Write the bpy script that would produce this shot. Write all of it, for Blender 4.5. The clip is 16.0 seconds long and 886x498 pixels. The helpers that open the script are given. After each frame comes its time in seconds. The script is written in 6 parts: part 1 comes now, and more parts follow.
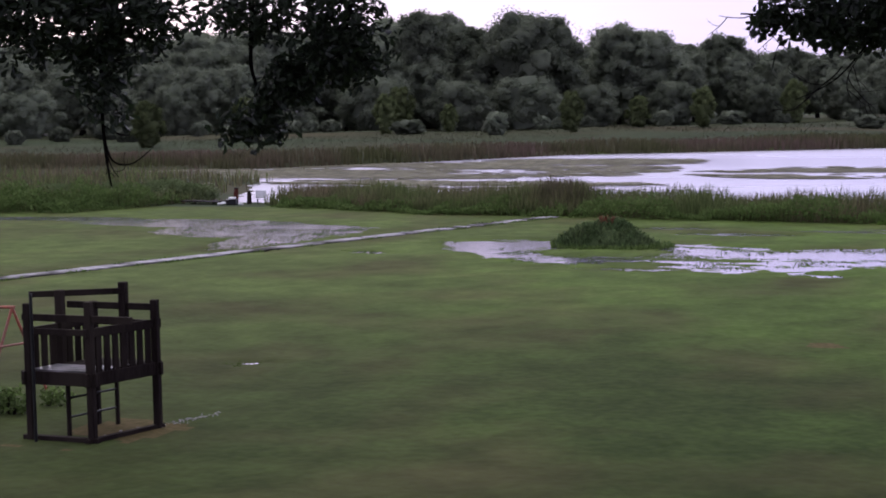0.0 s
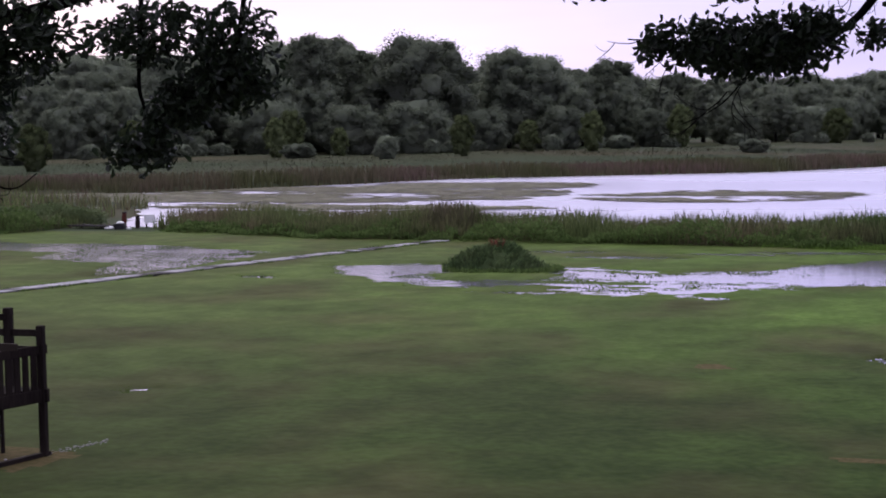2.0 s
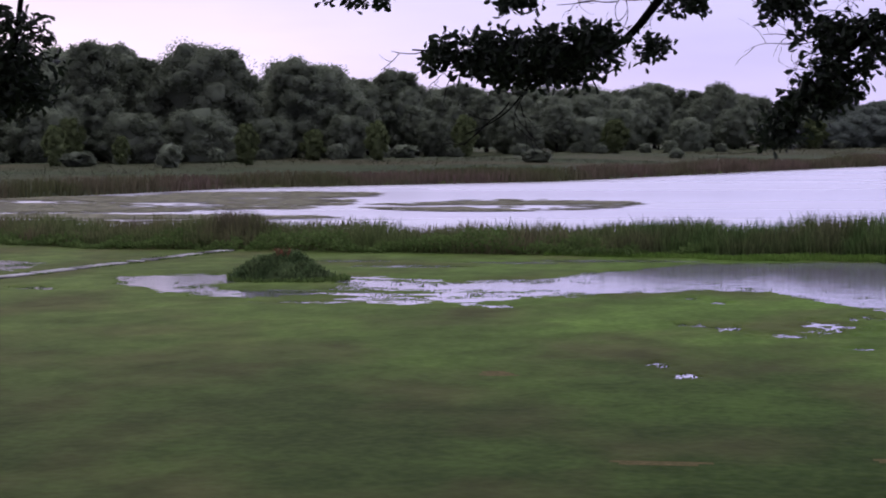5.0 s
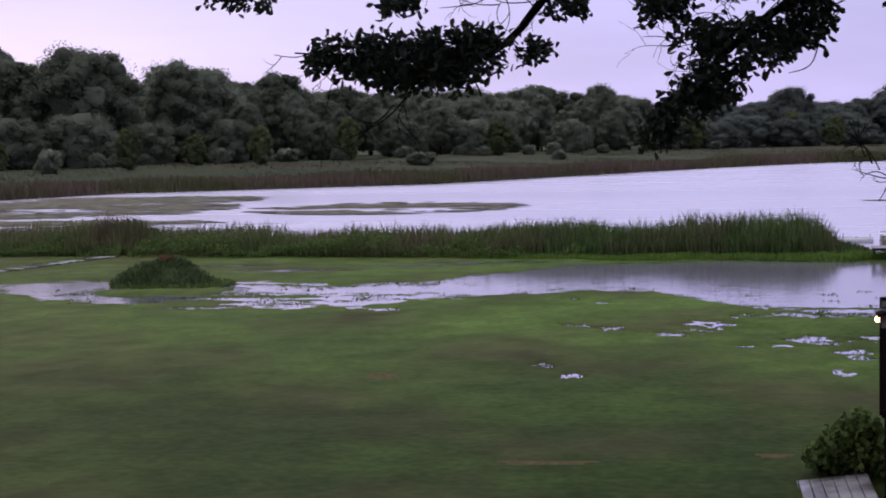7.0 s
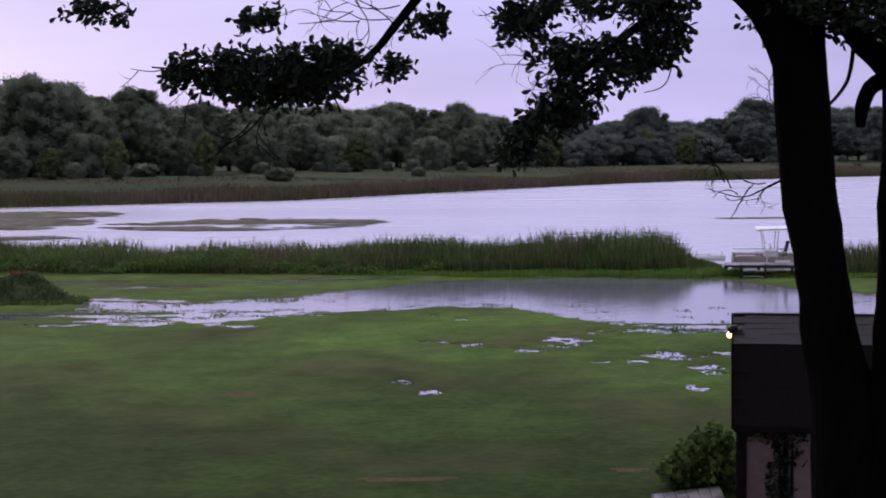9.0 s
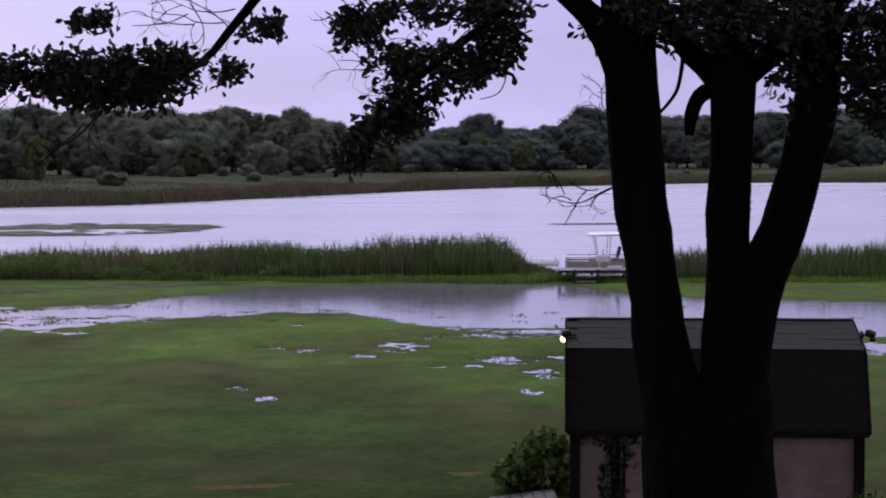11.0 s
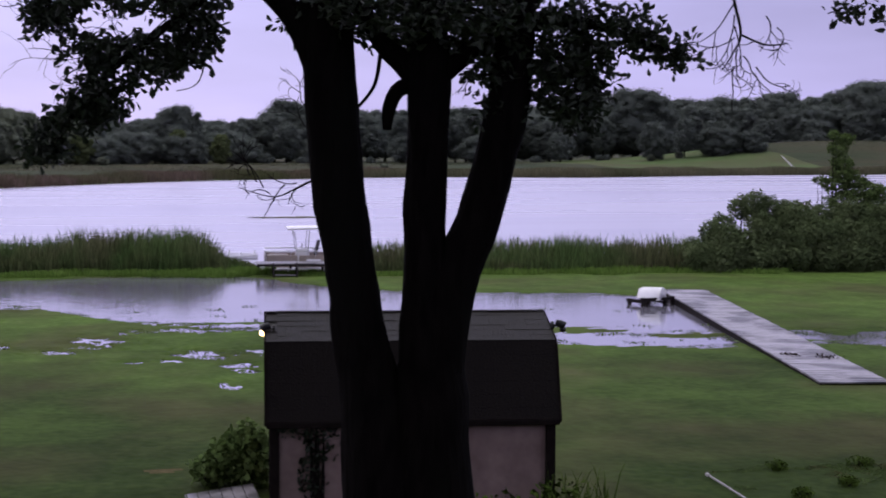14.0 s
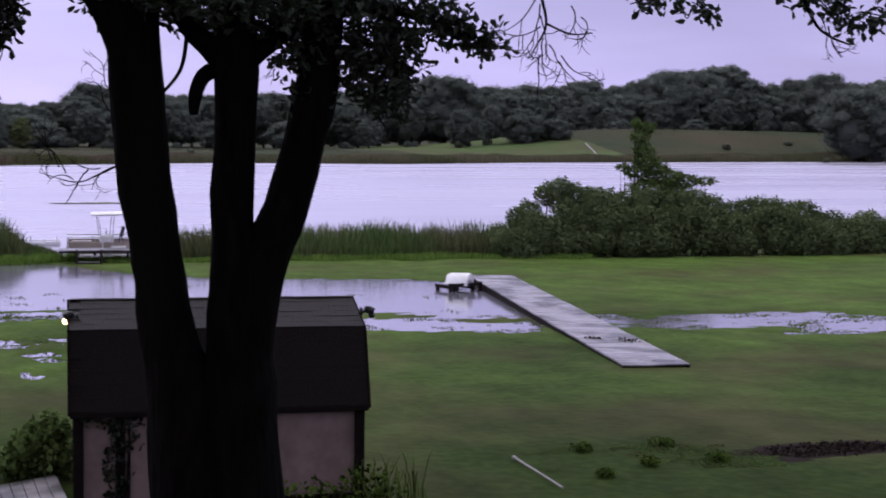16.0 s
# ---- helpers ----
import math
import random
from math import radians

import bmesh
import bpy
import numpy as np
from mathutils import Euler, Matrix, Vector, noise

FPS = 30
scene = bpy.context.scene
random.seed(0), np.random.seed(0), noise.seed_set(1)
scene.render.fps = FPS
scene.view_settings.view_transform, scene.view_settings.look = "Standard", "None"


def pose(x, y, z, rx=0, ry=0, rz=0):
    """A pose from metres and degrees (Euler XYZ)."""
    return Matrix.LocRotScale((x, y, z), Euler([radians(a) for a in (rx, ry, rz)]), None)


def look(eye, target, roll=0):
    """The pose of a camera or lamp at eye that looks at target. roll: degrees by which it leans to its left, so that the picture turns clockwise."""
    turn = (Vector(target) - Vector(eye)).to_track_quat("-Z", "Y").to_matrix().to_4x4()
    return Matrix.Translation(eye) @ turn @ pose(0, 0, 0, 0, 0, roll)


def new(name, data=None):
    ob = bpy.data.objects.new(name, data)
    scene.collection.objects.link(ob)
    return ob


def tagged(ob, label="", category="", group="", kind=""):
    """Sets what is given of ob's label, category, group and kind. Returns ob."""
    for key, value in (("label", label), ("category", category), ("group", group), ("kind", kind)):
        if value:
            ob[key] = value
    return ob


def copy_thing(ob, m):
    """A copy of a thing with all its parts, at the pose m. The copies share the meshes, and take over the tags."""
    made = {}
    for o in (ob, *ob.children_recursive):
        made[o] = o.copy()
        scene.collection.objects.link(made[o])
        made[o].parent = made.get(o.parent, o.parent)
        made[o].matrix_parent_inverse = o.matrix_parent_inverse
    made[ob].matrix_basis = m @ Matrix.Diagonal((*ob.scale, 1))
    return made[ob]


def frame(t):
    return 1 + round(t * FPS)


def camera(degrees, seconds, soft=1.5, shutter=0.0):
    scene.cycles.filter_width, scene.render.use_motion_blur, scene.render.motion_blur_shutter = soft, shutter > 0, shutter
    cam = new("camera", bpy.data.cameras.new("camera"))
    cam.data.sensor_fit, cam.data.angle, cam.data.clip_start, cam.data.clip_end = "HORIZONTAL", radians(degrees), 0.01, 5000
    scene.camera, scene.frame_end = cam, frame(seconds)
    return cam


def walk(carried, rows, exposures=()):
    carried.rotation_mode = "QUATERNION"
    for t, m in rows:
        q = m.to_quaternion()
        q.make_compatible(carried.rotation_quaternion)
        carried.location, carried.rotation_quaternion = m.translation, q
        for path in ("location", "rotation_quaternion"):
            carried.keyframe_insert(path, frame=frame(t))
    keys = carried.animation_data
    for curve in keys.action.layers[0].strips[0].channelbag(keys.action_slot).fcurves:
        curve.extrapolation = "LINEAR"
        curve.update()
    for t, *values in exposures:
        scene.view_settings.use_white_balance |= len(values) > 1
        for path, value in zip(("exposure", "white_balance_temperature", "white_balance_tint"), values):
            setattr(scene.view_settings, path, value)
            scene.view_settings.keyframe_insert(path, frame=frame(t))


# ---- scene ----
EYE = Vector((0.0, 0.0, 4.7))
cam = camera(31.37, 16.0, soft=1.8, shutter=0.4)
# seconds, heading (degrees right of +Y), pitch, roll
TURNS = [
    (0.0, -22.010, -5.143, -0.941),
    (0.5, -21.209, -4.919, -1.113),
    (1.0, -20.341, -4.692, -1.040),
    (1.5, -18.949, -4.531, -1.091),
    (2.0, -18.034, -4.341, -0.828),
    (2.5, -17.338, -4.235, -1.020),
    (3.0, -16.704, -4.195, -0.990),
    (3.5, -14.985, -4.233, -1.033),
    (4.0, -13.742, -4.230, -0.936),
    (4.5, -12.172, -4.150, -0.845),
    (5.0, -10.240, -4.098, -0.540),
    (5.2, -9.719, -4.085, -0.540),
    (7.3, -5.350, -4.035, -1.000),
    (7.5, -4.833, -4.022, -1.006),
    (8.0, -3.507, -3.888, -0.857),
    (8.5, -1.800, -3.658, -0.564),
    (9.0, -0.940, -3.509, -0.537),
    (9.2, -0.304, -3.490, -0.530),
    (11.3, 5.985, -3.340, -0.125),
    (11.5, 6.657, -3.396, -0.121),
    (12.0, 8.047, -3.535, -0.196),
    (12.5, 10.076, -3.602, 0.165),
    (13.0, 11.936, -3.585, 0.064),
    (13.5, 13.607, -3.585, 0.171),
    (14.0, 15.931, -3.565, 0.345),
    (14.5, 17.148, -3.583, 0.335),
    (15.0, 19.480, -3.744, 0.516),
    (15.5, 21.292, -3.863, 0.656),
    (16.0, 22.888, -4.003, 0.709),
]


def aim(yaw, pitch):
    a, b = radians(yaw), radians(pitch)
    return EYE + 10 * Vector((math.sin(a) * math.cos(b), math.cos(a) * math.cos(b), math.sin(b)))


walk(cam, [(t, look(EYE, aim(yaw, pitch), roll)) for t, yaw, pitch, roll in TURNS],
     exposures=[(0.0, 0.32), (3.5, 0.24), (5.0, 0.17), (8.5, -0.04), (11.5, -0.06), (13.0, 0.05), (16.0, 0.24)])

# ---- sky and light: dusk under a thick overcast ----
world = bpy.data.worlds.new("overcast_sky")
scene.world = world
world.use_nodes = True
wn, wl = world.node_tree.nodes, world.node_tree.links
wn.clear()
w_out = wn.new("ShaderNodeOutputWorld")
w_bg = wn.new("ShaderNodeBackground")
w_sky = wn.new("ShaderNodeTexSky")
w_sky.sky_type, w_sky.sun_disc = "NISHITA", False
w_sky.sun_elevation, w_sky.sun_rotation = radians(12), radians(-40)
w_co = wn.new("ShaderNodeTexCoord")
w_sep = wn.new("ShaderNodeSeparateXYZ")
wl.new(w_co.outputs["Generated"], w_sep.inputs[0])
w_ramp = wn.new("ShaderNodeValToRGB")          # from the north-west (pale) round to the east (blue grey)
w_ramp.color_ramp.elements[0].position, w_ramp.color_ramp.elements[0].color = 0.30, (0.65, 0.572, 0.91, 1)
w_ramp.color_ramp.elements[1].position, w_ramp.color_ramp.elements[1].color = 0.72, (0.43, 0.39, 0.73, 1)
w_ramp.color_ramp.elements.new(0.5).color = (0.605, 0.548, 1.0, 1)
w_map = wn.new("ShaderNodeMapRange")
w_map.inputs[1].default_value, w_map.inputs[2].default_value = -1, 1
wl.new(w_sep.outputs[0], w_map.inputs[0])
wl.new(w_map.outputs[0], w_ramp.inputs[0])
w_scale = wn.new("ShaderNodeMapping")
w_scale.inputs["Scale"].default_value = (1.0, 1.0, 5.0)
wl.new(w_co.outputs["Generated"], w_scale.inputs[0])
w_noise = wn.new("ShaderNodeTexNoise")
w_noise.inputs["Scale"].default_value, w_noise.inputs["Detail"].default_value = 2.6, 5
wl.new(w_scale.outputs[0], w_noise.inputs[0])
w_cl = wn.new("ShaderNodeMapRange")
w_cl.inputs[1].default_value, w_cl.inputs[2].default_value = 0.3, 0.7
w_cl.inputs[3].default_value, w_cl.inputs[4].default_value = 0.80, 1.14
wl.new(w_noise.outputs[0], w_cl.inputs[0])
w_high = wn.new("ShaderNodeMapRange")           # brighter overhead than at the horizon
w_high.inputs[1].default_value, w_high.inputs[2].default_value = 0.10, 0.24
w_high.inputs[3].default_value, w_high.inputs[4].default_value = 1.0, 2.75
wl.new(w_sep.outputs[2], w_high.inputs[0])
w_back = wn.new("ShaderNodeMapRange")           # dusk: darker away from the open lake
w_back.inputs[1].default_value, w_back.inputs[2].default_value = -0.5, 0.5
w_back.inputs[3].default_value, w_back.inputs[4].default_value = 0.6, 1.0
wl.new(w_sep.outputs[1], w_back.inputs[0])
w_f1 = wn.new("ShaderNodeMath")
w_f1.operation = "MULTIPLY"
wl.new(w_high.outputs[0], w_f1.inputs[0])
wl.new(w_back.outputs[0], w_f1.inputs[1])
w_f2 = wn.new("ShaderNodeMath")
w_f2.operation = "MULTIPLY"
wl.new(w_f1.outputs[0], w_f2.inputs[0])
wl.new(w_cl.outputs[0], w_f2.inputs[1])
w_mul = wn.new("ShaderNodeVectorMath")
w_mul.operation = "SCALE"
w_up = wn.new("ShaderNodeMapRange")             # the violet cast fades upward
w_up.inputs[1].default_value, w_up.inputs[2].default_value = 0.22, 0.6
wl.new(w_sep.outputs[2], w_up.inputs[0])
w_tint = wn.new("ShaderNodeMix")
w_tint.data_type = "RGBA"
w_tint.inputs["B"].default_value = (0.48, 0.475, 0.53, 1)
wl.new(w_up.outputs[0], w_tint.inputs["Factor"])
wl.new(w_ramp.outputs[0], w_tint.inputs["A"])
wl.new(w_tint.outputs["Result"], w_mul.inputs[0])
wl.new(w_f2.outputs[0], w_mul.inputs["Scale"])
w_thin = wn.new("ShaderNodeVectorMath")
w_thin.operation = "SCALE"
w_thin.inputs["Scale"].default_value = 0.012
wl.new(w_sky.outputs[0], w_thin.inputs[0])
w_add = wn.new("ShaderNodeVectorMath")
w_add.operation = "ADD"
wl.new(w_mul.outputs[0], w_add.inputs[0])
wl.new(w_thin.outputs[0], w_add.inputs[1])
wl.new(w_add.outputs[0], w_bg.inputs[0])
w_bg.inputs[1].default_value = 1.0
wl.new(w_bg.outputs[0], w_out.inputs[0])

sun = new("sun", bpy.data.lights.new("sun", "SUN"))
sun.data.energy, sun.data.angle, sun.data.color = 0.25, radians(40), (1.0, 0.92, 0.88)
sun.matrix_world = look((0, 0, 60), (40, -50, 0))


# ---- materials ----
def mat(name, c1, c2, scale=8.0, rough=0.8, bump=0.3, c3=None, scale3=0.6, metal=0.0, stretch=(1, 1, 1),
        island=0.0, random=0.0, translucent=0.0, dist=0.02, amount3=(0.42, 0.62), mottle=(), placed=False, lush=None, stain_most=1.0, west=None):
    """Grain between c1 and c2, larger stains of c3, relief, and brightness that varies by island or by object."""
    m = bpy.data.materials.new(name)
    m.use_nodes = True
    n, l = m.node_tree.nodes, m.node_tree.links
    p = n["Principled BSDF"]
    co = n.new("ShaderNodeTexCoord")
    mp = n.new("ShaderNodeMapping")
    mp.inputs["Scale"].default_value = stretch
    if placed:                                   # one pattern running over many pieces
        l.new(n.new("ShaderNodeNewGeometry").outputs["Position"], mp.inputs[0])
    else:
        l.new(co.outputs["Object"], mp.inputs[0])
    fine = n.new("ShaderNodeTexNoise")
    fine.inputs["Scale"].default_value, fine.inputs["Detail"].default_value = scale, 6
    l.new(mp.outputs[0], fine.inputs[0])
    ramp = n.new("ShaderNodeValToRGB")
    ramp.color_ramp.elements[0].position, ramp.color_ramp.elements[0].color = 0.32, (*c1, 1)
    ramp.color_ramp.elements[1].position, ramp.color_ramp.elements[1].color = 0.68, (*c2, 1)
    l.new(fine.outputs[0], ramp.inputs[0])
    colour = ramp.outputs[0]
    if lush:                                     # lusher wet growth lakeward in uneven drifts; painted shade darkens turf near the house
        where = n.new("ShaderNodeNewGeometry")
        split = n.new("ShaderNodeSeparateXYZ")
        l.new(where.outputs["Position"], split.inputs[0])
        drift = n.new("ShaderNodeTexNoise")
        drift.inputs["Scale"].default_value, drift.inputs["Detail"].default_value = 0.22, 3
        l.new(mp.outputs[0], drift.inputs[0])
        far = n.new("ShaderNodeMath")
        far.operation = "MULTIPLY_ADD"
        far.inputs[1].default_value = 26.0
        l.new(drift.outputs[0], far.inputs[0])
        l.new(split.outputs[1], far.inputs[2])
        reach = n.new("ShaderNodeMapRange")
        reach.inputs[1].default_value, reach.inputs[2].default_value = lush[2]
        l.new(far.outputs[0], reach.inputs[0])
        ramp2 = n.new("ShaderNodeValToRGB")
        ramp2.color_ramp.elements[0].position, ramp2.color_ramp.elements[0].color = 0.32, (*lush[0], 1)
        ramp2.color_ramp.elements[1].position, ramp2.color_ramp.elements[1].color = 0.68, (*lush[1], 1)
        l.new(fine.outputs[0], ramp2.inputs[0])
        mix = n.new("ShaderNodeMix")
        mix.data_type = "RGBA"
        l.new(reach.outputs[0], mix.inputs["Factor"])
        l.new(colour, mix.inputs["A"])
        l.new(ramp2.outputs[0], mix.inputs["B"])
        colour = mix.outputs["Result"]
    if west:                                     # drier, browner turf to the west
        dry = n.new("ShaderNodeMath")
        dry.operation = "MULTIPLY_ADD"
        dry.inputs[1].default_value = 14.0
        l.new(drift.outputs[0], dry.inputs[0])
        l.new(split.outputs[0], dry.inputs[2])
        reach = n.new("ShaderNodeMapRange")
        reach.inputs[1].default_value, reach.inputs[2].default_value = west[1]
        reach.inputs[4].default_value = west[2]
        l.new(dry.outputs[0], reach.inputs[0])
        mix = n.new("ShaderNodeMix")
        mix.data_type = "RGBA"
        l.new(reach.outputs[0], mix.inputs["Factor"])
        l.new(colour, mix.inputs["A"])
        mix.inputs["B"].default_value = (*west[0], 1)
        colour = mix.outputs["Result"]
    if c3:
        wide = n.new("ShaderNodeTexNoise")
        wide.inputs["Scale"].default_value, wide.inputs["Detail"].default_value = scale3, 4
        l.new(mp.outputs[0], wide.inputs[0])
        reach = n.new("ShaderNodeMapRange")
        reach.inputs[1].default_value, reach.inputs[2].default_value = amount3
        reach.inputs[4].default_value = stain_most
        l.new(wide.outputs[0], reach.inputs[0])
        mix = n.new("ShaderNodeMix")
        mix.data_type = "RGBA"
        l.new(reach.outputs[0], mix.inputs["Factor"])
        l.new(colour, mix.inputs["A"])
        mix.inputs["B"].default_value = (*c3, 1)
        colour = mix.outputs["Result"]
    for size, low, high in mottle:               # denser and thinner growth
        wide = n.new("ShaderNodeTexNoise")
        wide.inputs["Scale"].default_value, wide.inputs["Detail"].default_value = size, 5
        l.new(mp.outputs[0], wide.inputs[0])
        vary = n.new("ShaderNodeMapRange")
        vary.inputs[1].default_value, vary.inputs[2].default_value = 0.34, 0.66
        vary.inputs[3].default_value, vary.inputs[4].default_value = low, high
        l.new(wide.outputs[0], vary.inputs[0])
        sc = n.new("ShaderNodeVectorMath")
        sc.operation = "SCALE"
        l.new(colour, sc.inputs[0])
        l.new(vary.outputs[0], sc.inputs["Scale"])
        colour = sc.outputs[0]
    for amount, node, socket in ((island, "ShaderNodeNewGeometry", "Random Per Island"), (random, "ShaderNodeObjectInfo", "Random")):
        if amount:
            src = n.new(node)
            vary = n.new("ShaderNodeMapRange")
            vary.inputs[3].default_value, vary.inputs[4].default_value = 1 - amount, 1 + amount
            l.new(src.outputs[socket], vary.inputs[0])
            sc = n.new("ShaderNodeVectorMath")
            sc.operation = "SCALE"
            l.new(colour, sc.inputs[0])
            l.new(vary.outputs[0], sc.inputs["Scale"])
            colour = sc.outputs[0]
    l.new(colour, p.inputs["Base Color"])
    p.inputs["Roughness"].default_value, p.inputs["Metallic"].default_value = rough, metal
    p.inputs["Specular IOR Level"].default_value = 0.5 if rough < 0.65 else 0.02      # matt, fibrous surfaces
    if bump:
        b = n.new("ShaderNodeBump")
        b.inputs["Strength"].default_value, b.inputs["Distance"].default_value = bump, dist
        l.new(fine.outputs[0], b.inputs["Height"])
        l.new(b.outputs[0], p.inputs["Normal"])
    if translucent:
        t = n.new("ShaderNodeBsdfTranslucent")
        l.new(colour, t.inputs[0])
        mx = n.new("ShaderNodeMixShader")
        mx.inputs[0].default_value = translucent
        l.new(p.outputs[0], mx.inputs[1])
        l.new(t.outputs[0], mx.inputs[2])
        l.new(mx.outputs[0], n["Material Output"].inputs[0])
    return m


# Base greens darkened for oak and house shade; the lush mix brightens lakeward.
LAWN = mat("mown_grass_shade_graded", (0.022, 0.037, 0.009), (0.036, 0.055, 0.015), 6.0, 0.9, 0.7, (0.062, 0.057, 0.027), 0.25,
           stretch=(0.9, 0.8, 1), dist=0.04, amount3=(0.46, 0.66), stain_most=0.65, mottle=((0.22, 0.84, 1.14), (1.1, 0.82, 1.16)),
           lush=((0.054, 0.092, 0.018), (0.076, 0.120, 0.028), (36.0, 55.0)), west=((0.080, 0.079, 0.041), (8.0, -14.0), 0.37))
LUSH = mat("lush_wet_grass", (0.042, 0.074, 0.012), (0.066, 0.104, 0.020), 6.0, 0.9, 0.5)
MEADOW = mat("marsh_meadow", (0.036, 0.047, 0.027), (0.048, 0.059, 0.034), 0.35, 0.95, 0.3, (0.062, 0.057, 0.036), 0.03, stretch=(0.5, 1.6, 1), dist=0.2)
HILL = mat("hill_pasture", (0.066, 0.100, 0.038), (0.088, 0.124, 0.052), 0.3, 0.95, 0.2, (0.080, 0.085, 0.044), 0.04, dist=0.2)
MARSH = mat("olive_marsh_grass", (0.032, 0.041, 0.024), (0.043, 0.052, 0.031), 0.3, 0.9, 0.0, (0.052, 0.046, 0.033), 0.05, island=0.06, translucent=0.5)
BED = mat("lake_mud", (0.020, 0.018, 0.013), (0.045, 0.038, 0.026), 2.0, 0.7, 0.4)
WOOD_DARK = mat("dark_stained_wood", (0.009, 0.0065, 0.0065), (0.021, 0.016, 0.015), 30, 0.7, 0.4, (0.028, 0.022, 0.019), 2.0, stretch=(1, 1, 0.15))
WOOD_GREY = mat("wet_grey_wood", (0.155, 0.145, 0.155), (0.26, 0.242, 0.26), 5, 0.45, 0.3, (0.035, 0.032, 0.034), 0.9, random=0.08, amount3=(0.46, 0.58), placed=True)
WALK = mat("weathered_wet_planks", (0.24, 0.23, 0.25), (0.36, 0.34, 0.37), 9, 0.7, 0.3, (0.05, 0.048, 0.045), 0.7, random=0.15, amount3=(0.46, 0.64), placed=True)
WOOD_EDGE = mat("dark_wet_timber", (0.010, 0.009, 0.009), (0.024, 0.020, 0.020), 14, 0.7, 0.4)
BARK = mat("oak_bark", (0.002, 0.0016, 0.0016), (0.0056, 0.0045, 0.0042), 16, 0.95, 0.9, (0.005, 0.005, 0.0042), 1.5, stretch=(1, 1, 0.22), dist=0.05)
TWIG = mat("twig_bark", (0.006, 0.005, 0.005), (0.013, 0.010, 0.010), 30, 0.9, 0.2)
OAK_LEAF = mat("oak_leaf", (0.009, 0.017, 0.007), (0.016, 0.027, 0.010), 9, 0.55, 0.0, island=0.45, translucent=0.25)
REED = mat("green_reed", (0.074, 0.102, 0.036), (0.112, 0.132, 0.054), 1.2, 0.7, 0.0, (0.135, 0.112, 0.070), 0.25, amount3=(0.44, 0.68), island=0.4, translucent=0.25)
REED_GREEN = mat("green_bulrush", (0.058, 0.102, 0.032), (0.092, 0.132, 0.046), 1.2, 0.7, 0.0, (0.095, 0.100, 0.050), 0.3, island=0.5, translucent=0.25)
SEDGE = mat("bright_sedge", (0.090, 0.160, 0.030), (0.130, 0.205, 0.046), 1.5, 0.7, 0.0, island=0.25, translucent=0.25)
REED_BROWN = mat("brown_cattail", (0.098, 0.072, 0.058), (0.134, 0.100, 0.078), 1.0, 0.8, 0.0, (0.072, 0.078, 0.036), 0.06, island=0.2, translucent=0.2)
REED_TAN = mat("tan_reed", (0.100, 0.096, 0.058), (0.136, 0.128, 0.080), 0.5, 0.8, 0.0, (0.080, 0.084, 0.046), 0.05, island=0.2, translucent=0.3)
WEED = mat("broad_weed_leaf", (0.070, 0.112, 0.033), (0.112, 0.158, 0.053), 2.0, 0.7, 0.0, island=0.22, translucent=0.25)
SHRUB = mat("willow_leaf", (0.088, 0.122, 0.054), (0.142, 0.178, 0.084), 0.9, 0.75, 0.0, island=0.15, translucent=0.35)
# Distance haze is painted into the next two foliage colours, paler and greyer.
HAZED_WOODS = mat("hazed_olive_foliage", (0.156, 0.178, 0.132), (0.194, 0.216, 0.162), 0.35, 0.85, 0.0, island=0.06, random=0.28, translucent=0.55)
HAZED_WOODS_DEEP = mat("hazed_blue_green_foliage", (0.128, 0.148, 0.130), (0.160, 0.180, 0.160), 0.35, 0.85, 0.0, island=0.05, random=0.16, translucent=0.55)
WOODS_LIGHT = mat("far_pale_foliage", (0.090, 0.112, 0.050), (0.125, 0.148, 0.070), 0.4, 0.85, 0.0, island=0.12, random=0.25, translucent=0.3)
PAD = mat("lily_pad", (0.115, 0.112, 0.080), (0.160, 0.150, 0.108), 1.0, 0.75, 0.0, island=0.4)
MOUND = mat("mound_grass", (0.062, 0.098, 0.040), (0.105, 0.140, 0.064), 2.0, 0.9, 0.0, island=0.5, translucent=0.2)
RUST_GRASS = mat("reddish_dead_grass", (0.15, 0.065, 0.045), (0.22, 0.10, 0.065), 4.0, 0.9, 0.0, island=0.3)
SHINGLE = mat("asphalt_shingle", (0.004, 0.0027, 0.0022), (0.008, 0.0057, 0.0046), 40, 0.85, 0.5, (0.0055, 0.0038, 0.003), 1.0, random=0.1, placed=True)
SHINGLE.node_tree.nodes["Principled BSDF"].inputs["Roughness"].default_value = 0.55      # wet
SHINGLE.node_tree.nodes["Principled BSDF"].inputs["Specular IOR Level"].default_value = 0.09
SIDING = mat("pinkish_beige_siding", (0.165, 0.12, 0.11), (0.21, 0.157, 0.142), 6, 0.7, 0.15, (0.10, 0.073, 0.064), 1.4, amount3=(0.5, 0.8))
TRIM = mat("dark_brown_trim", (0.007, 0.005, 0.005), (0.013, 0.010, 0.009), 14, 0.85, 0.2)
METAL_DARK = mat("black_metal", (0.012, 0.012, 0.013), (0.022, 0.022, 0.024), 12, 0.4, 0.05, metal=0.6)
ALU = mat("dull_aluminium", (0.50, 0.50, 0.52), (0.62, 0.62, 0.64), 10, 0.35, 0.05, metal=0.9)
RED_PAINT = mat("faded_red_paint", (0.22, 0.05, 0.03), (0.30, 0.075, 0.045), 12, 0.5, 0.15, (0.16, 0.07, 0.05), 2.5)
RED_WOOD = mat("red_brown_wood", (0.055, 0.018, 0.014), (0.085, 0.030, 0.024), 14, 0.7, 0.3)
